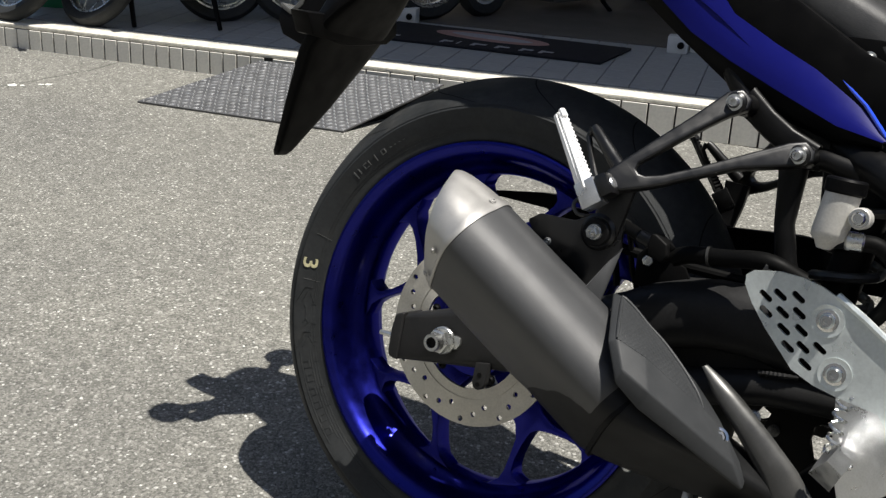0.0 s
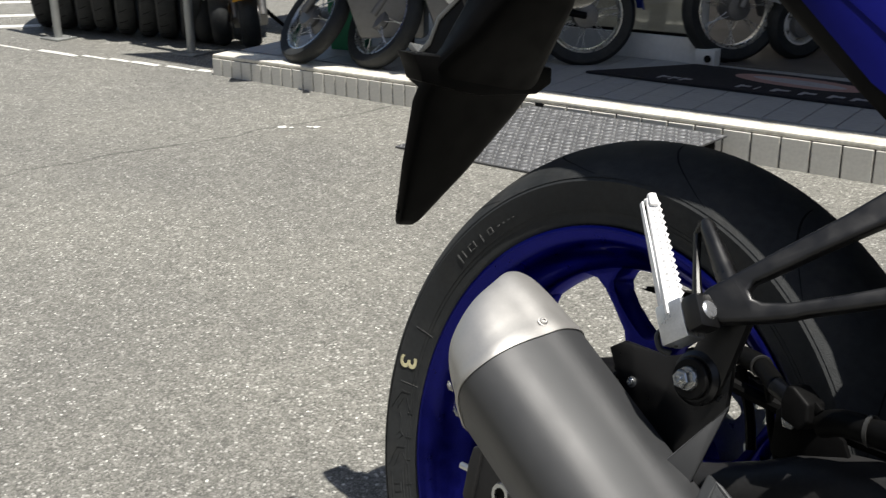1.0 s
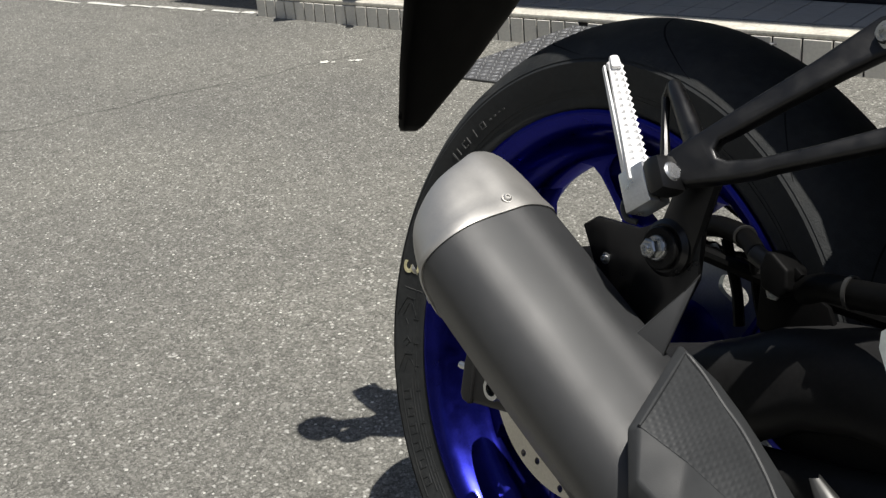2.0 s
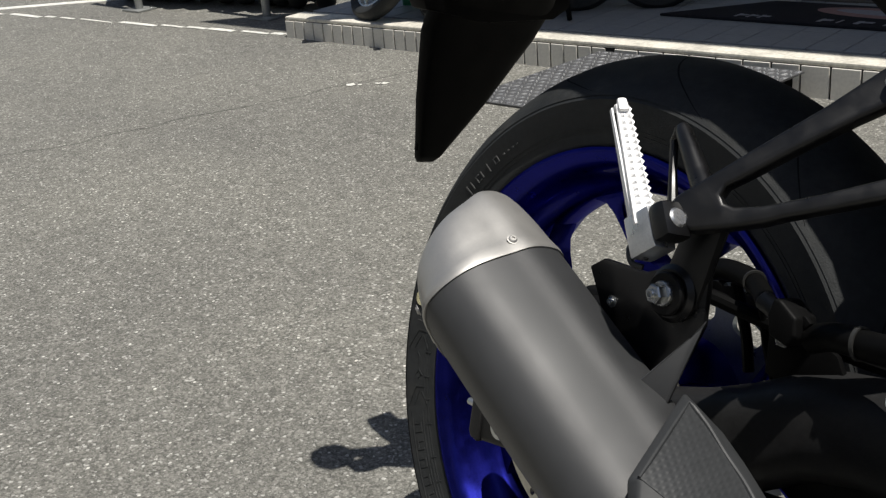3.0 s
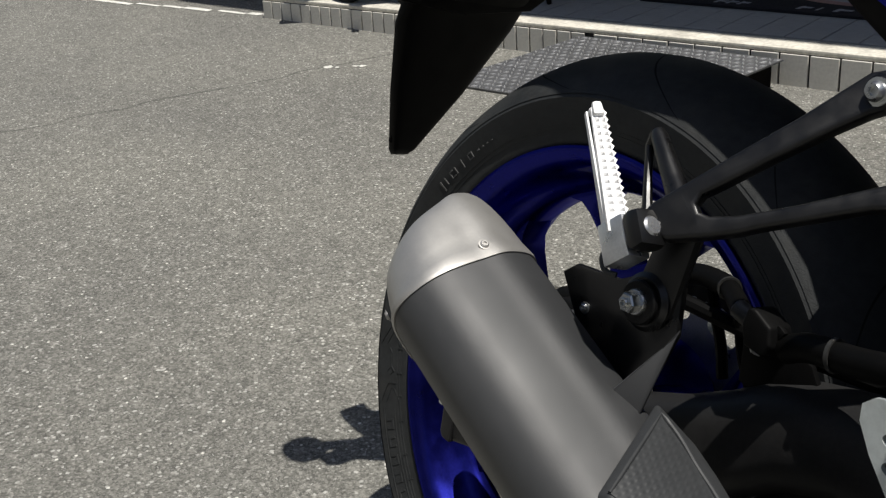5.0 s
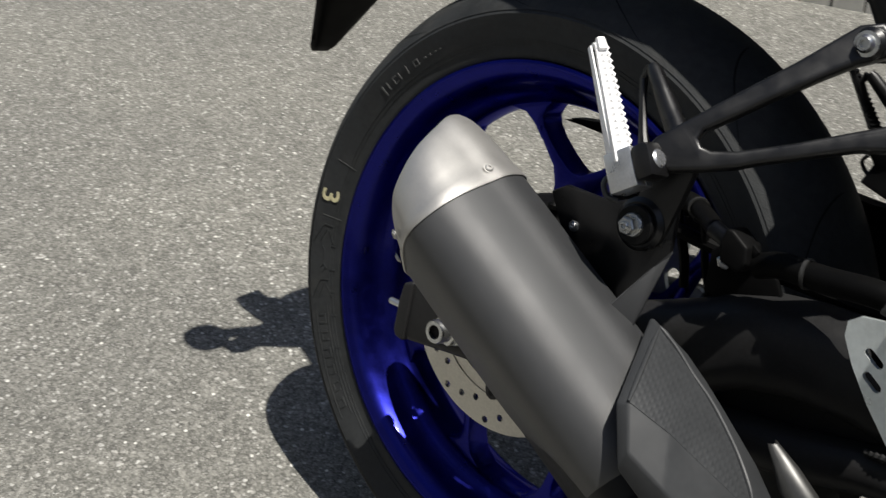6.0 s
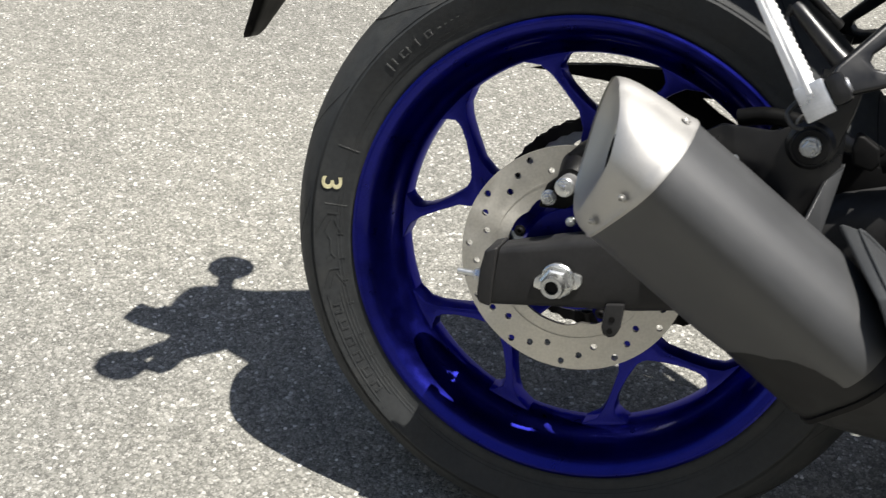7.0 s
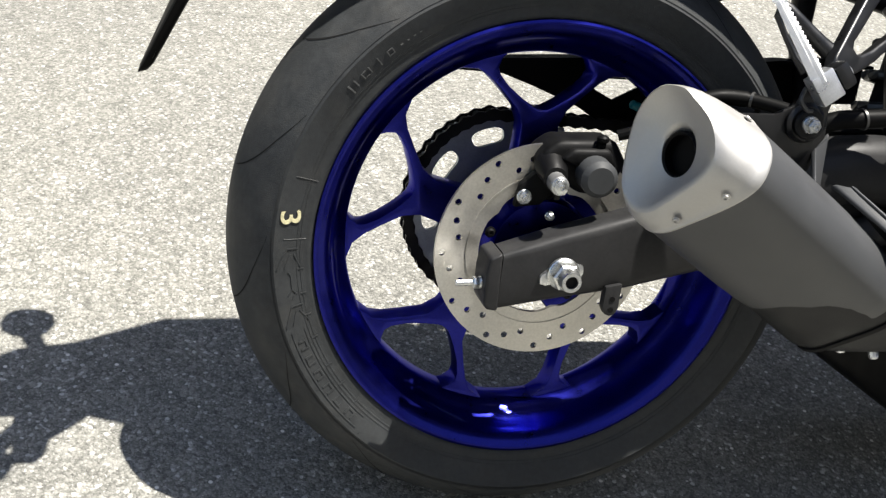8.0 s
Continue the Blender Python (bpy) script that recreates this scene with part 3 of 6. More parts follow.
# brake disc, drilled
holes = []
for k in range(36):
    rr = (0.1030, 0.0955, 0.0880)[k % 3]
    p = polar(rr, k * 10 + 4)
    holes.append(circle(p.x, p.z, 0.0034, 10))
inner = []
for k in range(60):
    a = k * 6
    rr = 0.066 - 0.0035 * max(0, math.cos(radians(a * 5))) ** 6
    p = polar(rr, a)
    inner.append((p.x, p.z))
disc = part("brake_disc", holed_plate(circle(0, 0, 0.110, 96), holes + [inner], -0.0680, -0.0635), M_DISC, bike, "drilled steel brake disc", smooth=30)
part("wear_ring", lathe([(0.0790, -0.0683), (0.0790, -0.0689), (0.0775, -0.0689), (0.0775, -0.0683)], 72, closed=True), M_DISC, disc)
for k in range(5):
    p = polar(0.058, 72 * k + 20)
    part("disc_bolt", buttonbolt((p.x, -0.066, p.z), (0, -1, 0), 0.0042, 0.004), M_DARK, disc)

# sprocket and chain on the far side
SP, SR, TEETH = 0.086, 0.1085, 43
out = []
for k in range(TEETH * 4):
    p = polar(SR + (0.004, 0.001, -0.006, 0.001)[k % 4], k * 360 / TEETH / 4)
    out.append((p.x, p.z))
cuts = []
for k in range(9):
    cut = []
    for j in range(20):
        th = 2 * math.pi * j / 20
        c, q = math.cos(th), math.sin(th)
        c, q = math.copysign(abs(c) ** 0.65, c), math.copysign(abs(q) ** 0.65, q)
        p = polar(0.0835 + 0.0095 * q, 40 * k + 29 + 12.5 * c)
        cut.append((p.x, p.z))
    cuts.append(cut)
sprocket = part("sprocket", holed_plate(out, cuts + [circle(0, 0, 0.045, 32)], SP - 0.003, SP + 0.003), M_SPROCKET, bike, "steel chain sprocket with oval cut-outs", smooth=20)
FSX, FSZ, FR = 0.555, 0.065, 0.036
path = []
a_top = 90 + math.degrees(math.asin((SR - FR) / math.hypot(FSX, FSZ))) + math.degrees(math.atan2(FSZ, FSX))
a_bot = -90 - math.degrees(math.asin((SR - FR) / math.hypot(FSX, FSZ))) + math.degrees(math.atan2(FSZ, FSX)) + 360
pt, pb = polar(SR, a_top), polar(SR, a_bot)
ft, fb = Vector((FSX, 0, FSZ)) + polar(FR, a_top), Vector((FSX, 0, FSZ)) + polar(FR, a_bot)
PITCH = 0.015875
run = []
nl = int((ft - pt).length / PITCH)
for k in range(nl):
    run.append(ft + (pt - ft) * k / nl)
na = round(radians(a_bot - a_top) * SR / PITCH)
for k in range(na + 1):
    run.append(polar(SR, a_top + (a_bot - a_top) * k / na))
for k in range(1, nl + 1):
    run.append(pb + (fb - pb) * k / nl)
rollers = bmesh.new()
for p in run:
    b = lathe([(0.0045, SP - 0.008), (0.0050, SP - 0.007), (0.0050, SP + 0.007), (0.0045, SP + 0.008)], 8, centre=p)
    rollers = join(rollers, b)
chain = part("drive_chain", rollers, M_CHAIN, bike, "dark oiled roller chain")
tagged(chain, kind="stuff")
eight = [(-0.013, -0.0045), (-0.008, -0.0072), (0, -0.0050), (0.008, -0.0072), (0.013, -0.0045), (0.014, 0), (0.013, 0.0045), (0.008, 0.0072), (0, 0.0050), (-0.008, 0.0072), (-0.013, 0.0045), (-0.014, 0)]
link_me = finish("chain_link", join(prism(eight, -0.0098, -0.0072), prism(eight, 0.0072, 0.0098)), M_CHAIN, 30)
for a, b in zip(run, run[1:]):
    o = new("chain_link", link_me)
    o.parent = chain
    d = b - a
    o.matrix_local = Matrix.Translation((a + b) / 2 + Vector((0, SP, 0))) @ Matrix.Rotation(-math.atan2(d.z, d.x), 4, "Y")
guard_edge = [(-0.108, 0.1470), (-0.085, 0.1545), (-0.0225, 0.1661), (0.0767, 0.1753), (0.160, 0.182), (0.225, 0.1815), (0.303, 0.1925), (0.420, 0.196), (0.420, 0.150), (0.290, 0.140), (0.205, 0.105), (0.155, 0.082), (0.121, 0.0935), (0.0734, 0.1192), (0.018, 0.1379), (-0.018, 0.1484), (-0.085, 0.1480)]
guard_gap = [(0.0745, 0.1500), (0.100, 0.1530), (0.1437, 0.1545), (0.1490, 0.1500), (0.1146, 0.1298), (0.0948, 0.1382)]
guard = part("chain_guard", holed_plate(guard_edge, [guard_gap], SP + 0.008, SP + 0.012), M_BLACK, bike, "matt black plastic chain guard with a gap", smooth=20)
part("guard_flange", loft([[Vector((x, y, z + dz)) for y, dz in ((SP - 0.012, 0.0), (SP + 0.012, 0.0), (SP + 0.012, 0.004), (SP - 0.012, 0.004))] for x, z in ((-0.085, 0.1525), (-0.0225, 0.1640), (0.0767, 0.1735), (0.160, 0.180), (0.225, 0.1800), (0.303, 0.1905), (0.420, 0.194))]), M_BLACK, guard, smooth=20)
part("cable_tie", rod((0.131, 0.080, 0.1300), (0.144, 0.080, 0.1255), 0.0052, 10, 0.002), M_TEAL, bike, "teal plastic clip")

# swingarm: near arm with its chain adjuster block, far arm and bridge
def arm_section(x, zc, hh, y0, y1, e=0.010):
    """A rounded box section across the arm."""
    out = []
    for sy, sz in ((1, 1), (-1, 1), (-1, -1), (1, -1)):
        for k in range(4):
            a = {(1, 1): 0, (-1, 1): 90, (-1, -1): 180, (1, -1): 270}[(sy, sz)] + 30 * k
            ym, hy = (y0 + y1) / 2, (y1 - y0) / 2
            out.append((x, ym + sy * (hy - e) + e * math.cos(radians(a)), zc + sz * (hh - e) + e * math.sin(radians(a))))
    return out


arm = part("swingarm", loft([arm_section(-0.0585, -0.0140, 0.0280, -0.1285, -0.092, 0.006), arm_section(-0.005, 0.002, 0.033, -0.130, -0.090), arm_section(0.070, 0.022, 0.038, -0.130, -0.090),
                             arm_section(0.150, 0.047, 0.043, -0.130, -0.084, 0.017), arm_section(0.190, 0.066, 0.044, -0.132, -0.078, 0.023), arm_section(0.218, 0.086, 0.042, -0.133, -0.074, 0.027),
                             arm_section(0.250, 0.103, 0.038, -0.133, -0.072, 0.029), arm_section(0.285, 0.112, 0.036, -0.132, -0.070, 0.029), arm_section(0.330, 0.115, 0.036, -0.130, -0.068, 0.029),
                             arm_section(0.400, 0.108, 0.037, -0.124, -0.066, 0.028), arm_section(0.500, 0.085, 0.036, -0.116, -0.066, 0.024)]), M_ARM, bike, "satin black steel swingarm", smooth=50)
part("lower_brace", tube(smooth_path([(0.17, -0.104, 0.012), (0.255, -0.106, 0.030), (0.30, -0.106, 0.040), (0.36, -0.104, 0.057), (0.45, -0.100, 0.066)]), 0.0185, 16, 0.9), M_ARM, arm)
part("arm_web", prism([(0.200, 0.050), (0.270, 0.085), (0.330, 0.092), (0.420, 0.088), (0.420, 0.062), (0.330, 0.050), (0.250, 0.030)], -0.094, -0.088, 0.002), M_ARM, arm)
part("weld_bead", tube(smooth_path([(0.345, -0.118, 0.071), (0.356, -0.121, 0.0735), (0.368, -0.121, 0.0755), (0.384, -0.118, 0.0785)]), [0.0022 + 0.0009 * (k % 2) for k in range(19)], 8), M_ARM, arm)
part("far_arm", loft([arm_section(-0.055, -0.012, 0.027, 0.098, 0.130), arm_section(0.1, 0.01, 0.036, 0.098, 0.130), arm_section(0.3, 0.05, 0.04, 0.085, 0.125), arm_section(0.5, 0.075, 0.036, 0.070, 0.112)]), M_ARM, arm, smooth=50)
part("bridge", tube([(0.37, -0.09, 0.085), (0.37, 0.09, 0.085)], 0.034, 18), M_ARM, arm)
link = part("linkage_plate", holed_plate([(0.297, 0.032), (0.363, 0.063), (0.406, 0.071), (0.415, 0.034), (0.399, 0.022), (0.398, 0.007), (0.405, -0.011), (0.423, -0.013), (0.452, -0.087), (0.418, -0.100), (0.372, -0.051), (0.339, -0.013), (0.320, 0.007)], [[(0.334, 0.005), (0.344, 0.026), (0.354, 0.021), (0.351, 0.007), (0.343, -0.000)]], -0.058, -0.050), M_DARK, bike, "dark suspension linkage plate", smooth=20)
part("linkage_bolt", hexbolt((0.361, -0.058, 0.005), (0, -1, 0), 0.0050, 0.006, 1.3), M_GREYENG, link, "grey flanged bolt")
part("pivot", rod((0.50, -0.12, 0.083), (0.50, 0.12, 0.083), 0.030, 20, 0.004), M_DARK, arm)
cap_pts = [(-0.0735, -0.008), (-0.0715, 0.010), (-0.0600, 0.0155), (-0.0580, -0.0425), (-0.0690, -0.0415), (-0.0725, -0.036)]
adj = part("chain_adjuster", prism(cap_pts, -0.1315, -0.089, 0.004, 3), M_ARM, arm, "black adjuster end block")
part("adjuster_bolt", rod((-0.055, -0.114, -0.0185), (-0.098, -0.114, -0.0215), 0.0032, 12, 0.0008), M_STEEL, arm, "bright threaded adjuster bolt")
part("adjuster_nut", hexbolt((-0.073, -0.114, -0.0198), (-1, 0, -0.05), 0.0056, 0.008, 1.1, False), M_STEEL, arm)
part("axle_pad", prism([(-0.0215, -0.0125), (-0.0150, -0.0140), (0.018, -0.0060), (0.0215, 0.0), (0.0205, 0.0075), (0.014, 0.0095), (-0.016, 0.0010), (-0.0215, -0.0045)], -0.1335, -0.128, 0.0022), M_STEEL, arm, "bright adjuster plate")
nut = part("axle_nut", hexbolt((0, -0.1335, 0), (0, -1, 0), 0.0130, 0.016, 1.22, False), M_STEEL, arm, "bright steel axle nut")
part("axle_end", lathe([(0.0105, -0.140), (0.0105, -0.158), (0.0095, -0.161), (0.0062, -0.161), (0.0060, -0.152)], 20), M_STEEL, arm)
part("axle_bore", rod((0, -0.153, 0), (0, -0.1585, 0), 0.0062, 14), M_DARK, arm)
lug = prism([(0.046, -0.012), (0.0625, -0.008), (0.0625, -0.033), (0.0595, -0.0395), (0.0545, -0.042), (0.049, -0.0400), (0.046, -0.034)], -0.135, -0.124, 0.002)
part("stand_lug", lug, M_ARM, arm, "black lug with two holes")
# two dark discs on the face give the shade of uncut holes
for z in (-0.024, -0.035):
    part("lug_hole", rod((0.0543, -0.1345, z), (0.0543, -0.1356, z), 0.0028, 12), M_DARK, arm)

# rear caliper over the disc
cal = part("brake_caliper", prism([(-0.026, 0.090), (-0.020, 0.106), (-0.006, 0.117), (0.052, 0.121), (0.066, 0.100), (0.052, 0.064), (0.020, 0.066), (0.0, 0.080)], -0.088, -0.040, 0.012, 3), M_DARK, bike, "dark grey brake caliper")
part("caliper_bridge", prism([(-0.006, 0.100), (0.006, 0.112), (0.044, 0.114), (0.052, 0.098), (0.040, 0.092), (0.010, 0.094)], -0.097, -0.084, 0.006, 3), M_DARK, cal)
part("pin_arm", loft([[Vector((cx + r_ * math.cos(a), y_, cz + r_ * math.sin(a))) for a in [2 * math.pi * k / 16 for k in range(16)]] for cx, cz, y_, r_ in ((-0.010, 0.092, -0.080, 0.016), (-0.010, 0.088, -0.094, 0.014), (-0.011, 0.083, -0.104, 0.012))]), M_FRAME, cal)
part("pad_spring", prism([(-0.006, 0.060), (0.000, 0.060), (0.004, 0.100), (-0.002, 0.100)], -0.094, -0.090, 0.001), M_FRAME, cal)
part("guide_bolt", hexbolt((-0.0056, -0.088, 0.0425), (0, -1, 0), 0.0040, 0.005, 1.2), M_STEEL, cal)
part("piston_housing", rod((0.030, -0.088, 0.090), (0.0274, -0.122, 0.0890), 0.0180, 24, 0.005), M_SHIELD, cal, "grey round piston housing")
part("slide_pin", rod((-0.010, -0.095, 0.082), (-0.012, -0.122, 0.081), 0.0092, 18, 0.002), M_GREYENG, cal)
part("slide_bolt", hexbolt((-0.012, -0.1215, 0.081), (0, -1, 0), 0.0068, 0.006, 1.25), M_STEEL, cal)
part("mount_bolt", hexbolt((-0.0315, -0.0800, 0.0580), (0, -1, 0), 0.0060, 0.006, 1.25), M_STEEL, cal)
part("bracket", prism([(-0.040, 0.046), (-0.014, 0.050), (0.010, 0.075), (-0.010, 0.095), (-0.036, 0.070)], -0.080, -0.069, 0.003), M_DARK, cal)
part("bleed_nipple", join(rod((0.036, -0.088, 0.112), (0.0358, -0.089, 0.1185), 0.0042, 10, 0.001), rod((0.0358, -0.089, 0.1185), (0.0355, -0.0895, 0.1260), 0.0060, 10, 0.002)), M_HOSE, cal)
part("brake_hose", tube(smooth_path([(0.052, -0.085, 0.126), (0.080, -0.095, 0.138), (0.125, -0.112, 0.155), (0.20, -0.10, 0.150), (0.28, -0.09, 0.150), (0.36, -0.07, 0.150)]), 0.0055, 10), M_HOSE, cal)

# silencer: an oval body, a satin end cap with a slanted mouth, strap and heat shield
AX = Vector((0.853, 0.0, -0.522))
UPX = Vector((0.522, 0.0, 0.853))


def muf(s, q, y):
    return AX * s + UPX * (q - 0.011 * s) + Vector((0, y + 0.148 * s, 0))


SECTION = [(0.2044, -0.2387), (0.2008, -0.2600), (0.1965, -0.2770), (0.1915, -0.2885), (0.1830, -0.2985), (0.1700, -0.3060), (0.1570, -0.3065), (0.1390, -0.2965), (0.1128, -0.2735), (0.0892, -0.2495),
           (0.0827, -0.2234), (0.0985, -0.1994), (0.1379, -0.1890), (0.1689, -0.1906), (0.1944, -0.2092)]
loop_pts = smooth_path([Vector((q, y, 0)) for q, y in SECTION[-1:] + SECTION + SECTION[:2]], 5)[5:80]
QC, YC = 0.147, -0.254


def sect(s, k=1.0, dq=0.0, dy=0.0, tip=0.0, grow=0.0, round_to=0.0, r=0.019, front=False, lift=0.0, bow=0.0):
    """A three-sided, softly rounded section of the silencer; round_to blends it into a circle, front trims the upper edge back."""
    out = []
    for p in loop_pts:
        u, v = p.x - QC, p.y - YC
        if u < 0:
            u *= 1 - lift
        d = math.hypot(u, v)
        f = k + grow / d
        u, v = u * f, v * f
        a = math.atan2(v, u)
        u, v = u + (r * math.cos(a) - u) * round_to, v + (r * math.sin(a) - v) * round_to
        st = s - tip * (0.449 * u + 0.352 * v)                 # the mouth is cut on two slants
        st += bow * (YC - p.y)
        if front:
            t = min(1, max(0, (p.x - 0.150) / 0.040))
            t2 = min(1, max(0, (p.y + 0.298) / 0.075))
            st = s - 0.066 * t * t * (3 - 2 * t) * t2
        out.append(muf(st, QC + dq + u, YC + dy + v))
    return out


HQ, HY = 0.0005, 0.0185
sleeve = [sect(-0.0100, bow=0.115), sect(0.03, 1.005), sect(0.08, 1.008), sect(0.112, 1.006, lift=0.01), sect(0.135, 1.004, lift=0.04)]
for f, lf in ((0.25, 0.05), (0.5, 0.10), (0.75, 0.17), (1.0, 0.27)):
    a_, b_ = sect(0.135, 1.004, lift=lf), sect(0.196, 1.0, front=True, lift=lf)
    sleeve.append([p + (q - p) * f for p, q in zip(a_, b_)])
sleeve += [sect(0.1975, 0.985, front=True, lift=0.275), sect(0.193, 0.955, front=True, lift=0.27)]
muffler = part("muffler", loft(sleeve), M_MUFF, bike, "matt dark grey exhaust silencer", smooth=45)
chamber = [sect(0.095, 0.96), sect(0.150, 0.975), sect(0.190, 0.982), sect(0.203, 0.982)]
mid_ = sum(chamber[-1], Vector()) / len(chamber[-1])
for k_, ku, ko, d_ in ((0.975, 0.95, 1.0, (0.012, 0.001, -0.004)), (0.955, 0.72, 0.97, (0.030, 0.003, -0.0075)), (0.92, 0.42, 0.92, (0.052, 0.007, -0.0115)), (0.83, 0.28, 0.84, (0.085, 0.018, -0.0205)),
                       (0.68, 0.28, 0.80, (0.115, 0.030, -0.032)), (0.50, 0.40, 0.8, (0.140, 0.040, -0.044)), (0.36, 0.6, 0.9, (0.158, 0.048, -0.056))):
    ring = []
    for p in chamber[3]:
        r_ = (p - mid_) * k_
        ring.append(mid_ + Vector((r_.x, r_.y * (ko if r_.y < 0 else 1.0), r_.z * (ku if r_.z > 0 else 1.0))) + Vector(d_))
    chamber.append(ring)
part("collector", loft(chamber), M_COLLECT, muffler, "matt grey exhaust collector, darkened for its shaded underside", smooth=60)
seam = [[mid_ + (p - mid_) * k_ + AX * d_ for p in chamber[3]] for k_, d_ in ((0.97, 0.008), (0.992, 0.0085), (0.992, 0.0125), (0.96, 0.013))]
part("seam_band", loft(seam), M_DARK, muffler, smooth=60)
cap = [sect(-0.0092, grow=0.0012, bow=0.115), sect(-0.0115, grow=0.0016, bow=0.112)]
for f in (0.18, 0.36, 0.55, 0.72, 0.83, 0.90, 0.95, 0.98, 1.0):
    cap.append(sect(-0.0098 - 0.0413 * f, 1 - 0.115 * f ** 2 - 0.055 * f ** 9, -0.0060 * f, 0.0104 * f, tip=f, bow=0.115 * (1 - f)))
for s_, k_, tip_, ro, r_ in ((-0.0517, 0.800, 1.0, 0, 0.02), (-0.0511, 0.765, 0.985, 0, 0.02), (-0.0480, 0.69, 0.92, 0.12, 0.035), (-0.0450, 0.56, 0.8, 0.45, 0.028), (-0.0440, 0.45, 0.9, 0.85, 0.0225), (-0.0430, 0.4, 0.85, 1.0, 0.0200), (-0.018, 0.4, 0.0, 1.0, 0.0195)):
    cap.append(sect(s_, k_, HQ * (1 - k_) / 0.6 - 0.0060 * (k_ - 0.4) / 0.6, HY * (1 - k_) / 0.6 + 0.0104 * (k_ - 0.4) / 0.6, tip=tip_, round_to=ro, r=r_))
endcap = part("end_cap", loft(cap), M_CAP, muffler, "satin stainless end cap with a slanted mouth", smooth=50)
tp = part("tailpipe", lathe([(0.0205, -0.004), (0.0208, 0.0045), (0.0190, 0.0060), (0.0172, 0.0045), (0.0168, -0.02)], 32), M_BLACK, muffler, "black tailpipe ring")
tp.matrix_local = Matrix.Translation(muf(-0.0365, QC + HQ, YC + HY)) @ (-AX - UPX * 0.449 - Vector((0, 0.352, 0))).normalized().to_track_quat("Y", "Z").to_matrix().to_4x4()
part("tailpipe_bore", rod(muf(-0.022, QC + HQ, YC + HY), muf(-0.0225, QC + HQ, YC + HY), 0.0160, 20), M_DARK, muffler)
for q, y in ((0.2035, -0.250), (0.1360, -0.2985), (0.0985, -0.2640), (0.120, -0.190)):
    ring = sect(-0.019, grow=0.0014, bow=0.09)
    at_ = muf(-0.019, q, y)
    k = min(range(len(ring)), key=lambda i: (ring[i] - at_).length)
    o_ = (ring[(k + 1) % len(ring)] - ring[k - 1]).cross(AX).normalized()
    if o_.dot(ring[k] - muf(-0.019, QC, YC)) < 0:
        o_ = -o_
    part("cap_rivet", buttonbolt(ring[k] - o_ * 0.0013, o_, 0.0030, 0.0017), M_CAP, muffler)
for c_ in ((0.2660, -0.2000, -0.0330), (0.3225, -0.1760, -0.0490)):
    part("under_bolt", rod(c_, (c_[0] + 0.001, c_[1] - 0.005, c_[2] - 0.010), 0.0050, 10, 0.002), M_ALU, muffler)

# heat shield: faceted grey cover bolted over the pipe
A, B_ = Vector((0.2272, -0.2165, 0.1232)), Vector((0.2534, -0.2760, 0.0957))                      # the two upper corners of the raised face
C_, M1, M2 = Vector((0.2692, -0.2885, 0.0722)), Vector((0.2945, -0.2810, 0.0590)), Vector((0.3715, -0.2330, 0.0085))
RIDGE = [Vector(p) for p in ((0.2415, -0.2135, 0.1140), (0.2575, -0.2120, 0.1022), (0.2730, -0.2110, 0.0925), (0.2870, -0.2120, 0.0828), (0.3035, -0.2150, 0.0708), (0.3195, -0.2210, 0.0585), (0.3315, -0.2275, 0.0468))]
EDGE = [Vector(p) for p in ((0.2440, -0.2000, 0.1085), (0.2600, -0.1960, 0.0962), (0.2745, -0.1940, 0.0850), (0.2880, -0.1930, 0.0748), (0.3090, -0.1930, 0.0600), (0.3260, -0.1960, 0.0470), (0.3400, -0.2000, 0.0360))]
K1, K2, K3 = Vector((0.2790, -0.2620, 0.0836)), Vector((0.2990, -0.2475, 0.0685)), Vector((0.3150, -0.2370, 0.0575))
A2, B2, C2 = Vector((0.2129, -0.2060, 0.1229)), Vector((0.2455, -0.2775, 0.0905)), Vector((0.2655, -0.2880, 0.0580))
O1, TIP, TU, SB = Vector((0.2880, -0.2790, 0.0400)), Vector((0.3829, -0.2270, -0.0135)), Vector((0.3795, -0.2080, -0.0060)), Vector((0.3545, -0.2080, 0.0245))


def facet(polys, thick):
    bm = bmesh.new()
    vm = {}
    for poly in polys:
        vs = []
        for p in poly:
            key = tuple(round(c, 5) for c in p)
            if key not in vm:
                vm[key] = bm.verts.new(p)
            vs.append(vm[key])
        bm.faces.new(vs)
    bmesh.ops.recalc_face_normals(bm, faces=bm.faces)
    geo = bmesh.ops.solidify(bm, geom=list(bm.faces), thickness=thick)
    bmesh.ops.bevel(bm, geom=[e for e in bm.edges if e.is_manifold and e.calc_face_angle(0) > 0.2], offset=0.0026, segments=3, profile=0.5, affect="EDGES", clamp_overlap=True)
    return bm


R7, E7 = RIDGE[-1], EDGE[-1]
faces = [(A, B_, K1, RIDGE[2], RIDGE[1], RIDGE[0]), (K1, K2, RIDGE[4], RIDGE[3], RIDGE[2]), (K2, K3, R7, RIDGE[5], RIDGE[4]),
         (B_, C_, M1, K1), (K1, M1, K2), (K2, M1, M2, K3), (K3, M2, SB, R7), (M2, TU, SB), (R7, SB, E7),
         (A2, B2, B_, A), (B2, C2, C_, B_), (C2, O1, M1, C_), (O1, TIP, M2, M1), (TIP, TU, M2), (A2, A, RIDGE[0], EDGE[0])]
faces += [(RIDGE[k], RIDGE[k + 1], EDGE[k + 1], EDGE[k]) for k in range(6)]
shield = part("heat_shield", facet(faces, 0.004), M_SHIELD, bike, "faceted grey plastic heat shield with a curved rim", smooth=42)


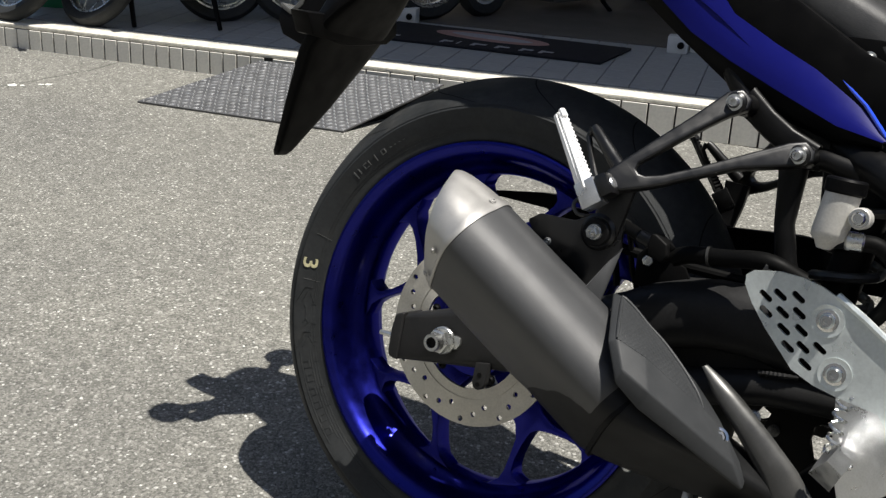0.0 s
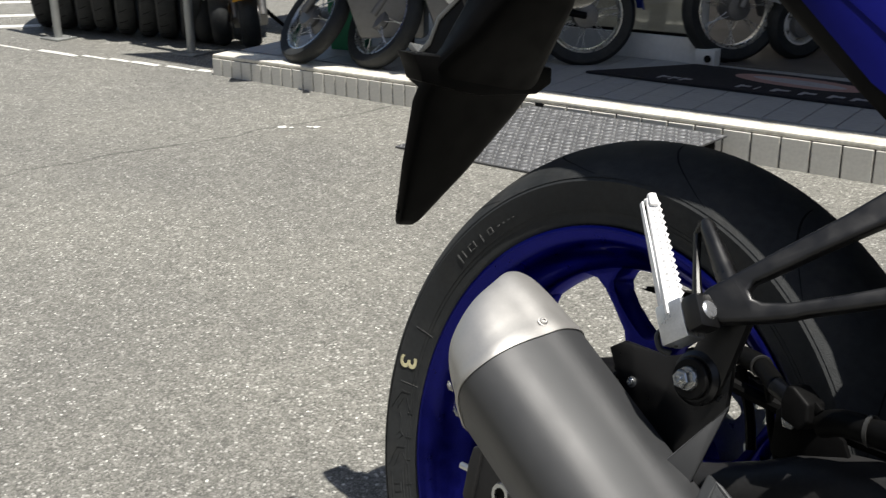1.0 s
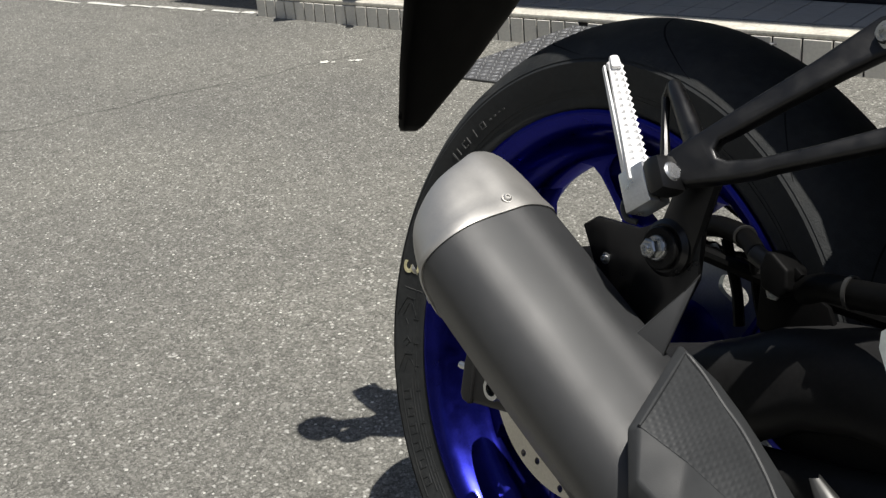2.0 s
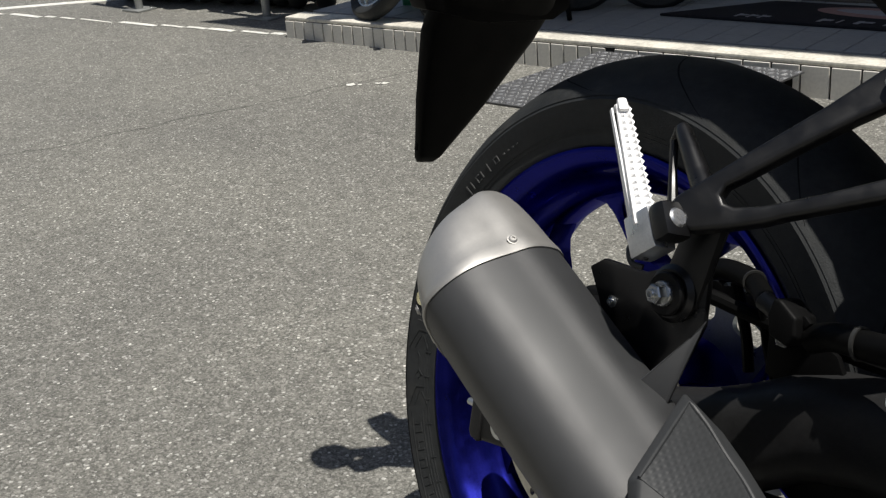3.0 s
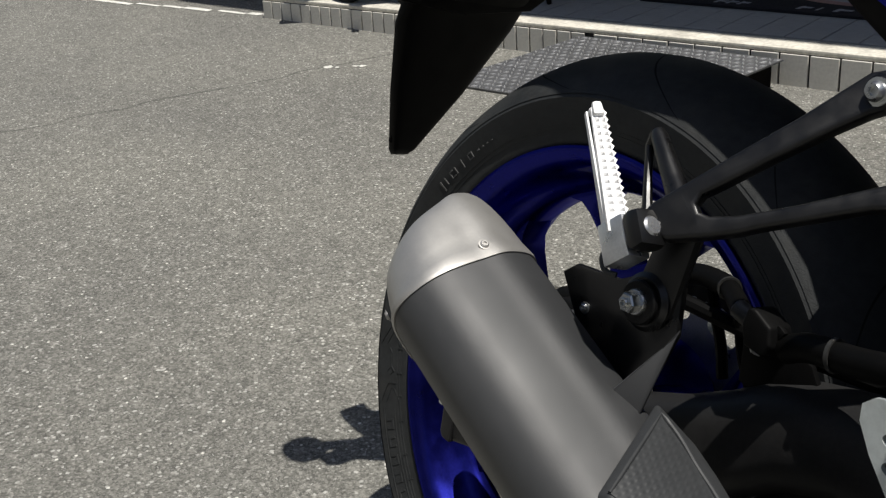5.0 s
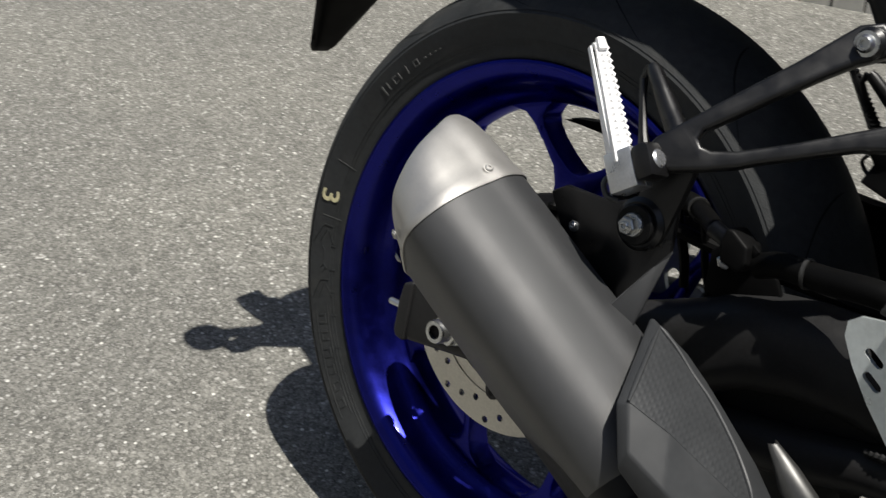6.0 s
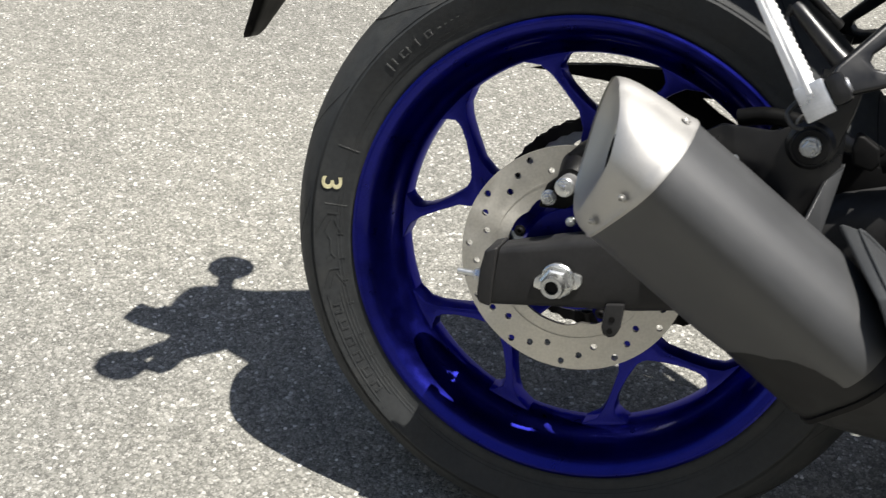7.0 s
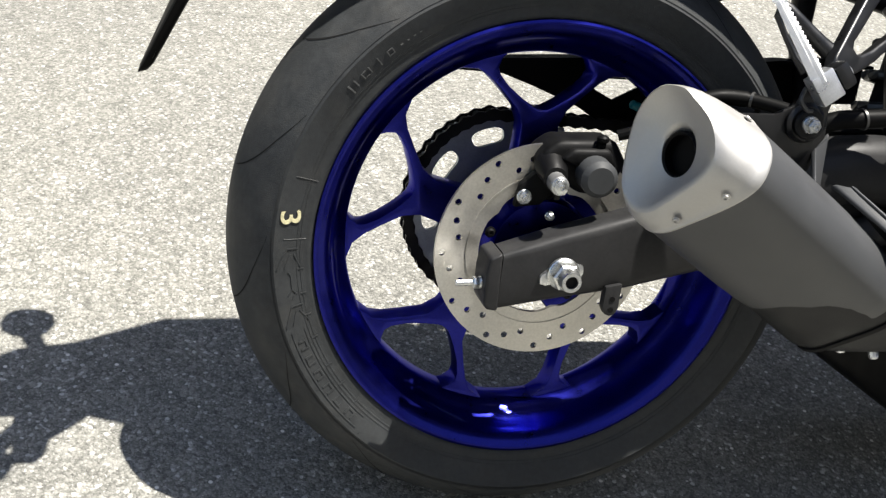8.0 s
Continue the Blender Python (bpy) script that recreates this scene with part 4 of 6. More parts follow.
nrm = Vector((-0.25, -0.80, 0.55)).normalized()
part("woven_panel", facet([[p + nrm * 0.0007 for p in poly] for poly in faces[:3]], 0.0012), M_CARBON, shield, "fine woven-pattern inset", smooth=40)
part("raised_edge", tube(smooth_path([p + nrm * 0.0004 for p in [A] + RIDGE], 4), [0.0008] + [0.0019] * 24 + [0.0017, 0.0014, 0.001, 0.0006], 10), M_SHIELD, shield)
part("raised_edge", tube([A + (B_ - A) * k / 6 + nrm * 0.0003 for k in range(7)], [0.0008, 0.0014, 0.0016, 0.0016, 0.0016, 0.0015, 0.0010], 8), M_SHIELD, shield)
part("shield_bolt", buttonbolt((0.3483, -0.2190, 0.0237), (0.35, -0.9, 0.35), 0.0068, 0.007), M_CHROME, shield, "bright socket bolt")

# footrest bracket of the passenger, with the folded footrest
def flat_bar(pts, widths, depths, n=12):
    """A bar with rounded box section in the XZ plane, of a given depth along y."""
    P = [Vector(p) for p in pts]
    secs = []
    for i, p in enumerate(P):
        d = (P[min(i + 1, len(P) - 1)] - P[max(i - 1, 0)])
        d.y = 0
        d.normalize()
        u = Vector((-d.z, 0, d.x))
        sec = []
        for k in range(n):
            a = 2 * math.pi * k / n
            c, s = math.cos(a), math.sin(a)
            c, s = math.copysign(abs(c) ** 0.55, c), math.copysign(abs(s) ** 0.55, s)
            sec.append(p + u * c * widths[i] / 2 + Vector((0, s * depths[i] / 2, 0)))
        secs.append(sec)
    return loft(secs)


UP, LO, JN = Vector((0.2675, -0.140, 0.3226)), Vector((0.3358, -0.130, 0.2856)), Vector((0.203, -0.200, 0.2355))
FN = (UP - JN).cross(LO - JN).normalized()
if FN.y > 0:
    FN = -FN
FORK = [(0.178, 0.226), (0.181, 0.235), (0.190, 0.246), (0.2115, 0.273), (0.233, 0.299), (0.247, 0.318), (0.256, 0.330), (0.268, 0.335), (0.279, 0.327), (0.279, 0.317), (0.266, 0.3085), (0.2520, 0.2955), (0.2303, 0.2735),
        (0.2190, 0.2610), (0.2115, 0.2530), (0.2050, 0.2465), (0.2040, 0.2410), (0.2080, 0.2370), (0.2140, 0.2363), (0.2277, 0.2405), (0.2544, 0.2545), (0.284, 0.272), (0.322, 0.294), (0.336, 0.2985), (0.347, 0.291), (0.348, 0.281),
        (0.338, 0.2745), (0.288, 0.2605), (0.241, 0.2365), (0.232, 0.231), (0.2146, 0.2235), (0.198, 0.2175), (0.187, 0.2170)]


def fork_at(x, z, out):
    y = JN.y - (FN.x * (x - JN.x) + FN.z * (z - JN.z)) / FN.y
    return Vector((x, y, z)) + FN * out


bm = bmesh.new()
fa, fb_ = [bm.verts.new(fork_at(x, z, 0.0065)) for x, z in FORK], [bm.verts.new(fork_at(x, z, -0.0065)) for x, z in FORK]
bm.faces.new(fa)
bm.faces.new(fb_)
for k in range(len(FORK)):
    bm.faces.new((fa[k], fa[(k + 1) % len(FORK)], fb_[(k + 1) % len(FORK)], fb_[k]))
bmesh.ops.recalc_face_normals(bm, faces=bm.faces)
bmesh.ops.bevel(bm, geom=[e for e in bm.edges if abs((e.verts[0].co - e.verts[1].co).normalized().dot(FN)) < 0.5], offset=0.0030, segments=3, profile=0.55, affect="EDGES", clamp_overlap=True)
bracket = part("footrest_bracket", bm, M_BRACKET, bike, "satin black forked footrest bracket", smooth=50)
for p in (UP, LO):
    part("boss", rod(p + Vector((0, 0.012, 0)), p + Vector((0.0, -0.010, 0.0)), 0.0105, 22, 0.003), M_BRACKET, bracket)
    part("bracket_bolt", buttonbolt(p + Vector((0, -0.0100, 0)), (0.0, -1, 0.0), 0.0060, 0.006), M_STEEL, bracket, "bright socket bolt")
part("hanger_arm", flat_bar([JN + Vector((-0.012, 0.010, -0.005)), (0.190, -0.192, 0.205), (0.182, -0.190, 0.172)], [0.034, 0.030, 0.034], [0.012, 0.010, 0.010]), M_BRACKET, bracket)
part("loop", tube([(0.1440, -0.178, 0.2722), (0.1480, -0.1795, 0.2690), (0.1620, -0.184, 0.2575), (0.1800, -0.190, 0.2430), (0.190, -0.194, 0.236)], [0.0040, 0.0056, 0.0064, 0.0075, 0.0085], 12), M_BRACKET, bracket)
part("loop_web", tube([(0.1432, -0.178, 0.2705), (0.1400, -0.178, 0.2620), (0.1490, -0.184, 0.2450), (0.1590, -0.190, 0.2290), (0.168, -0.196, 0.218)], [0.0040, 0.0030, 0.0027, 0.0034, 0.0050], 10), M_BRACKET, bracket)
tab = prism([(0.100, 0.167), (0.112, 0.176), (0.150, 0.178), (0.186, 0.196), (0.202, 0.190), (0.205, 0.160), (0.197, 0.135), (0.188, 0.112), (0.165, 0.112), (0.120, 0.140)], -0.192, -0.187, 0.0015)
part("silencer_hanger", tab, M_BRACKET, muffler, "black silencer hanger plate")
part("hanger_web", facet([(Vector((0.206, -0.19, 0.165)), Vector((0.200, -0.205, 0.100)), Vector((0.184, -0.225, 0.112)), Vector((0.196, -0.19, 0.150)))], 0.004), M_MUFF, muffler)
part("hanger_washer", rod((0.1795, -0.190, 0.1735), (0.1795, -0.199, 0.1735), 0.0185, 24, 0.003), M_BRACKET, muffler)
part("hanger_washer", rod((0.1795, -0.199, 0.1735), (0.1795, -0.2035, 0.1735), 0.0140, 24, 0.001), M_FRAME, muffler)
part("hanger_bolt", hexbolt((0.1793, -0.2035, 0.1737), (0, -1, 0), 0.0060, 0.010, 1.35), M_STEEL, muffler, "bright flanged bolt")
part("plate_screw", buttonbolt((0.1267, -0.192, 0.1505), (0, -1, 0), 0.0030, 0.003), M_STEEL, muffler)

peg_a, peg_b = Vector((0.1745, -0.2235, 0.2105)), Vector((0.1190, -0.2105, 0.2815))
pd = (peg_b - peg_a).normalized()
pn = Vector((0, -1, 0)) - pd * pd.dot(Vector((0, -1, 0)))
pn.normalize()
ps = pd.cross(pn)
if ps.x > 0:
    ps = -ps
PEG = Matrix((ps.to_4d(), pd.to_4d(), pn.to_4d(), (0, 0, 0, 1))).transposed()
PEG.col[3] = (*peg_a, 1)
# local: x to the rear, y along, z out
pl = (peg_b - peg_a).length


PEGT = PEG @ Matrix.Rotation(radians(-64), 4, "Y") @ Matrix.Diagonal((0.84, 1, 0.80, 1))            # the tread faces forward


def peg_box(x0, x1, y0, y1, z0, z1, bev=0.002, taper=1.0, turned=False):
    bm = bmesh.new()
    vs = []
    for y, k in ((y0, 1.0), (y1, taper)):
        xm = (x0 + x1) / 2
        for x, z in ((x0, z0), (x1, z0), (x1, z1), (x0, z1)):
            vs.append(bm.verts.new((xm + (x - xm) * k, y, z * k)))
    for f in ((0, 1, 2, 3), (7, 6, 5, 4), (0, 4, 5, 1), (1, 5, 6, 2), (2, 6, 7, 3), (3, 7, 4, 0)):
        bm.faces.new([vs[k] for k in f])
    bmesh.ops.recalc_face_normals(bm, faces=bm.faces)
    bmesh.ops.bevel(bm, geom=list(bm.edges), offset=bev, segments=2, profile=0.6, affect="EDGES", clamp_overlap=True)
    bmesh.ops.transform(bm, matrix=PEGT if turned else PEG, verts=bm.verts)
    return bm


peg = part("footrest", peg_box(-0.0075, 0.0085, 0.006, pl - 0.001, -0.0035, 0.0035, 0.0024, 0.56, True), M_PEG, bike, "folded cast aluminium footrest with ridged tread")
part("tip_nub", peg_box(-0.0042, 0.0046, pl - 0.008, pl + 0.0015, -0.001, 0.0062, 0.0022, 0.8, True), M_PEG, peg)
part("footrest_base", peg_box(-0.0105, 0.0115, -0.013, 0.014, -0.012, 0.006, 0.002), M_ALU, peg)
for x0, x1 in ((-0.0075, -0.0050), (0.0060, 0.0085)):
    part("side_wall", peg_box(x0, x1, 0.006, pl - 0.003, -0.0110, -0.002, 0.0009, 0.62, True), M_PEG, peg)
part("tip_wall", peg_box(-0.0042, 0.0050, pl - 0.004, pl - 0.001, -0.0090, -0.001, 0.0008, 1.0, True), M_PEG, peg)
rib_n = 15
for k in range(rib_n):
    y = 0.020 + (pl - 0.026) * k / (rib_n - 1)
    sh = 1 - 0.42 * k / rib_n
    bm = bmesh.new()
    for j in range(2):
        x0, x1 = (-0.0080, -0.0005)[j] * sh, (-0.0005, 0.0070)[j] * sh
        ys, hh = 0.0023, 0.0034
        xa = (x0 + x1) / 2
        base = [bm.verts.new(PEGT @ Vector(q)) for q in ((x0, y - ys, 0.002 * sh), (x1, y - ys, 0.002 * sh), (x1, y + ys, 0.002 * sh), (x0, y + ys, 0.002 * sh))]
        apx = bm.verts.new(PEGT @ Vector((xa - 0.001, y, 0.002 + hh * sh)))
        bm.faces.new(base)
        for i in range(4):
            bm.faces.new((base[i], base[(i + 1) % 4], apx))
    for j in range(1):
        x0 = -0.0070 * sh
        base = [bm.verts.new(PEGT @ Vector(q)) for q in ((x0, y - 0.0026, -0.008 * sh), (x0, y + 0.0026, -0.008 * sh), (x0, y + 0.0026, 0.003 * sh), (x0, y - 0.0026, 0.003 * sh))]
        a1, a2 = bm.verts.new(PEGT @ Vector((x0 - 0.0026, y, -0.006 * sh))), bm.verts.new(PEGT @ Vector((x0 - 0.0026, y, 0.003 * sh)))
        bm.faces.new((base[0], base[3], a2, a1))
        bm.faces.new((base[1], a1, a2, base[2]))
        bm.faces.new((base[0], a1, base[1]))
        bm.faces.new((base[3], base[2], a2))
    part("tread_tooth", bm, M_PEG, peg, smooth=0)
part("clevis", peg_box(-0.0245, -0.0100, -0.011, 0.013, -0.014, 0.0075, 0.0052), M_BRACKET, bracket)
pin_a, pin_b = PEG @ Vector((-0.022, 0.001, -0.003)), PEG @ Vector((-0.0258, 0.001, -0.003))
part("pivot_pin", rod(pin_a, pin_b, 0.0064, 20, 0.0012), M_ALU, bracket, "bright pivot pin head")
part("pin_clip", tube(smooth_path([(0.162, -0.212, 0.206), (0.157, -0.217, 0.197), (0.163, -0.219, 0.189), (0.170, -0.216, 0.188)]), 0.002, 8), M_BLADE, peg)

# subframe, frame rail, tail
frame_rail = part("frame", tube(smooth_path([(0.62, -0.115, 0.22), (0.50, -0.105, 0.255), (0.36, -0.094, 0.285), (0.3358, -0.093, 0.2856), (0.2675, -0.090, 0.3226), (0.16, -0.080, 0.435), (-0.06, -0.075, 0.545)]), 0.011, 14), M_FRAME, bike, "black tubular steel rear frame", smooth=50)
part("frame_tube", tube(smooth_path([(0.62, 0.115, 0.22), (0.50, 0.105, 0.255), (0.36, 0.094, 0.285), (0.2675, 0.105, 0.3226), (0.16, 0.085, 0.435), (-0.06, 0.075, 0.545)]), 0.013, 14), M_FRAME, frame_rail, smooth=50)
for s in (-1, 1):
    part("upright", flat_bar([(0.322, s * 0.095, 0.292), (0.325, s * 0.095, 0.262), (0.3285, s * 0.095, 0.217), (0.339, s * 0.095, 0.180), (0.362, s * 0.095, 0.120)], [0.034, 0.026, 0.0185, 0.020, 0.034], [0.022] * 5), M_FRAME, frame_rail, smooth=50)
    part("boss_tab", tube([(UP.x, s * 0.10, UP.z), (UP.x, s * 0.13, UP.z)], 0.0115, 14), M_FRAME, frame_rail)
    part("boss_tab", tube([(LO.x, s * 0.10, LO.z), (LO.x, s * 0.125, LO.z)], 0.0115, 14), M_FRAME, frame_rail)


def mirrored(ob, name, mat, parent, label=""):
    """The same part on the machine's other side."""
    bm = bmesh.new()
    bm.from_mesh(ob.data)
    for v in bm.verts:
        v.co.y = -v.co.y
    bmesh.ops.reverse_faces(bm, faces=bm.faces)
    return part(name, bm, mat, parent, label, smooth=40)


far_bracket = mirrored(bracket, "far_footrest_bracket", M_BRACKET, bike, "black forked footrest bracket of the stand side")
for ch in list(bracket.children):
    mirrored(ch, ch.name.split(".")[0], ch.data.materials[0], far_bracket)
far_shift = Matrix.Translation((0.004, -0.028, -0.004))
far_peg = mirrored(peg, "far_footrest", M_BRACKET, bike, "folded footrest of the stand side")
for ch in list(peg.children):
    mirrored(ch, ch.name.split(".")[0], M_BRACKET, far_peg)
far_peg.matrix_local = far_shift
part("gusset", flat_bar([(0.262, -0.098, 0.330), (0.288, -0.098, 0.312), (0.312, -0.098, 0.298), (0.340, -0.098, 0.286)], [0.030, 0.026, 0.026, 0.030], [0.016] * 4), M_FRAME, frame_rail, smooth=50)
part("shock", rod((0.375, -0.02, 0.10), (0.40, -0.02, 0.33), 0.020, 16, 0.003), M_DARK, frame_rail)
spring = []
for k in range(97):
    a = k / 16 * 2 * math.pi
    c = Vector((0.377, -0.02, 0.115)) + (Vector((0.40, -0.02, 0.32)) - Vector((0.377, -0.02, 0.115))) * k / 96
    spring.append(c + Vector((0.032 * math.cos(a), 0.032 * math.sin(a), 0)))
part("shock_spring", tube(spring, 0.0055, 8), M_BLADE, frame_rail, "grey coil spring")

# engine masses ahead
engine = part("engine", prism([(0.42, -0.16), (0.60, -0.20), (0.86, -0.16), (0.93, 0.02), (0.86, 0.20), (0.66, 0.24), (0.52, 0.17), (0.45, 0.02)], -0.14, 0.15, 0.02, 3), M_DARK, bike, "dark metal engine")
part("lower_cover", prism([(0.40, -0.02), (0.47, 0.06), (0.52, 0.02), (0.50, -0.10), (0.42, -0.10)], -0.150, -0.06, 0.008), M_DARK, engine)
part("air_duct", tube(smooth_path([(0.36, -0.07, 0.30), (0.43, -0.115, 0.275), (0.50, -0.13, 0.235), (0.58, -0.12, 0.20)]), 0.018, 14), M_FRAME, engine)
part("header_pipe", tube(smooth_path([(0.36, -0.195, -0.045), (0.46, -0.15, -0.12), (0.62, -0.06, -0.17), (0.85, -0.02, -0.16)]), 0.022, 16), M_DARK, engine)
part("wire_loom", tube(smooth_path([(0.238, -0.128, 0.160), (0.256, -0.132, 0.168), (0.29, -0.140, 0.1735), (0.335, -0.15, 0.182), (0.37, -0.14, 0.172)]), 0.0092, 14), M_HOSE, engine, "black rubber hose")
clip = part("hose_clip", lathe([(0.0093, -0.0013), (0.0106, -0.0013), (0.0106, 0.0013), (0.0093, 0.0013)], 20, closed=True), M_BLADE, engine)
clip.matrix_local = Matrix.Translation((0.2760, -0.1370, 0.1715)) @ Vector((0.9, 0, 0.2)).to_track_quat("Y", "Z").to_matrix().to_4x4()
plug = part("sensor_plug", prism([(0.2140, 0.1795), (0.2190, 0.1800), (0.2330, 0.1725), (0.2360, 0.1600), (0.2310, 0.1530), (0.2160, 0.1560), (0.2120, 0.1680)], -0.143, -0.121, 0.0025, 3), M_DARK, engine, "black moulded connector")
part("plug_tab", block((0.007, 0.004, 0.006), pose(0.2345, -0.1335, 0.1700, 0, 30, 0), 0.001), M_DARK, plug)
part("plug_tip", rod((0.1990, -0.1330, 0.1735), (0.2150, -0.1335, 0.1690), 0.0066, 14, 0.001), M_BLADE, engine)
part("hose_end", rod((0.333, -0.1498, 0.1815), (0.352, -0.146, 0.1775), 0.0098, 16, 0.002), M_GREYENG, engine, "grey hose end sleeve")
part("small_nut", hexbolt((0.2044, -0.106, 0.1462), (0.2, -1, 0.2), 0.0055, 0.007, 1.25), M_STEEL, engine)

part("guide_hose", tube(smooth_path([(0.120, -0.098, 0.168), (0.142, -0.101, 0.1745), (0.166, -0.106, 0.1755), (0.182, -0.116, 0.1745), (0.203, -0.133, 0.1720)]), [0.0078] * 13 + [0.0068] * 12, 12), M_HOSE, engine)
ring_ = part("guide_ring", lathe([(0.0068, -0.0012), (0.0082, -0.0012), (0.0082, 0.0012), (0.0068, 0.0012)], 18, closed=True), M_BLADE, engine)
ring_.matrix_local = Matrix.Translation((0.1720, -0.109, 0.1755)) @ Vector((0.75, -0.65, -0.05)).to_track_quat("Y", "Z").to_matrix().to_4x4()
part("hose_guide", prism([(0.196, 0.120), (0.192, 0.150), (0.200, 0.160), (0.226, 0.156), (0.246, 0.150), (0.262, 0.128), (0.240, 0.112)], -0.110, -0.105, 0.0015), M_BLACK, engine)
part("speed_cable", tube(smooth_path([(0.178, -0.110, 0.172), (0.183, -0.106, 0.155), (0.186, -0.100, 0.135), (0.196, -0.096, 0.112)]), 0.0032, 8), M_HOSE, engine)
part("sensor_lead", tube(smooth_path([(0.150, -0.100, 0.168), (0.158, -0.098, 0.150), (0.166, -0.096, 0.132), (0.172, -0.094, 0.110)]), 0.0040, 8), M_HOSE, engine)

# brake reservoir
res = part("brake_reservoir", loft([[Vector((0.3965 + 0.0160 * sc * math.cos(a) + dz * 0.10, -0.205 + 0.0165 * sc * math.sin(a), 0.249 + dz)) for a in [2 * math.pi * k / 24 for k in range(24)]]
                                    for dz, sc in ((-0.036, 0.40), (-0.030, 0.62), (-0.026, 0.92), (-0.020, 0.97), (0.014, 0.97), (0.015, 0.97))]), M_RES, bike, "milky plastic brake fluid reservoir", smooth=50)
part("reservoir_cap", loft([[Vector((0.3985 + rr * math.cos(a), -0.205 + rr * math.sin(a), 0.263 + dz)) for a in [2 * math.pi * k / 32 for k in range(32)]]
                            for dz, rr in ((0.0, 0.0165), (0.002, 0.0180), (0.0115, 0.0180), (0.0135, 0.0165))]), M_BLACK, res, "black ribbed cap")
part("reservoir_lug", rod((0.418, -0.200, 0.246), (0.418, -0.2185, 0.246), 0.0095, 18, 0.002), M_RES, res)
part("reservoir_bolt", buttonbolt((0.418, -0.2185, 0.246), (0, -1, 0), 0.0062, 0.005), M_CHROME, res)
part("reservoir_hose", tube(smooth_path([(0.412, -0.20, 0.222), (0.435, -0.195, 0.225), (0.455, -0.185, 0.205), (0.45, -0.175, 0.17), (0.42, -0.165, 0.13)]), 0.0075, 12), M_HOSE, res)
part("hose_joint", rod((0.408, -0.202, 0.224), (0.424, -0.199, 0.226), 0.0085, 14, 0.002), M_STEEL, res)

# heel guard plate of the rider's footrest
HP = [(0.329, 0.171), (0.335, 0.1765), (0.358, 0.1815), (0.380, 0.1815), (0.398, 0.178), (0.416, 0.171), (0.440, 0.158), (0.500, 0.123), (0.520, 0.085), (0.490, 0.060), (0.470, 0.082),
      (0.452, 0.084), (0.432, 0.086), (0.410, 0.090), (0.389, 0.098), (0.356, 0.129), (0.340, 0.147), (0.330, 0.162)]
slots = [slot(x, z, 0.0090, 0.0027, radians(-30)) for x, z in ((0.3509, 0.1565), (0.3633, 0.1611), (0.3795, 0.1633), (0.3545, 0.1427), (0.3693, 0.1462), (0.3836, 0.1495),
                                                         (0.3738, 0.1316), (0.3891, 0.1350), (0.3811, 0.1172), (0.3943, 0.1205), (0.4084, 0.1240), (0.3997, 0.1062))]
heel = part("heel_plate", holed_plate(HP, slots, -0.189, -0.185), M_PLATE, bike, "pale metal heel guard plate with twelve slots", smooth=30)
# added black panel that stands for the shade seen through the slots
part("plate_backing", prism([(0.338, 0.164), (0.345, 0.171), (0.396, 0.171), (0.412, 0.150), (0.418, 0.112), (0.405, 0.098), (0.390, 0.103), (0.358, 0.134)], -0.178, -0.173, 0.0015), M_BLACK, heel)
for x, z in ((0.4092, 0.1500), (0.4267, 0.1055)):
    part("bolt_dish", lathe([(0.0150, -0.1890), (0.0150, -0.1905), (0.0125, -0.1900), (0.0105, -0.1895)], 28, centre=(x, 0, z)), M_PLATE, heel)
    part("heel_bolt", buttonbolt((x, -0.1895, z), (0, -1, 0), 0.0075, 0.008), M_CHROME, heel, "bright socket bolt")
part("plate_flange", tube([(0.412, -0.187, 0.174), (0.440, -0.190, 0.160), (0.500, -0.190, 0.125)], 0.0035, 8), M_PLATE, heel)
part("backing_casting", prism([(0.40, 0.150), (0.45, 0.140), (0.52, 0.09), (0.50, 0.02), (0.46, -0.02), (0.44, 0.03), (0.43, 0.09)], -0.184, -0.160, 0.004), M_ALU, heel, "cast aluminium footrest carrier")
rp = part("rider_footrest", loft([[Vector(c) for c in sec] for sec in
                                  [[(0.432, -0.200, 0.020), (0.446, -0.200, 0.012), (0.452, -0.200, 0.026), (0.438, -0.200, 0.036)],
                                   [(0.436, -0.245, 0.028), (0.456, -0.245, 0.018), (0.464, -0.245, 0.040), (0.444, -0.245, 0.050)],
                                   [(0.452, -0.270, 0.050), (0.466, -0.270, 0.042), (0.472, -0.270, 0.056), (0.458, -0.270, 0.064)]]]), M_ALU, heel, "bright ribbed footrest")
for k in range(5):
    part("footrest_rib", rod((0.436 + k * 0.004, -0.205 - k * 0.012, 0.040 + k * 0.003), (0.458 + k * 0.003, -0.205 - k * 0.012, 0.030 + k * 0.004), 0.003, 8, 0.001), M_CHROME, heel)
part("pedal_spring", tube([(0.440 + 0.006 * math.cos(k * 0.9), -0.19 + 0.006 * math.sin(k * 0.9), 0.09 - k * 0.0016) for k in range(42)], 0.0016, 6), M_STEEL, heel)
blade = []
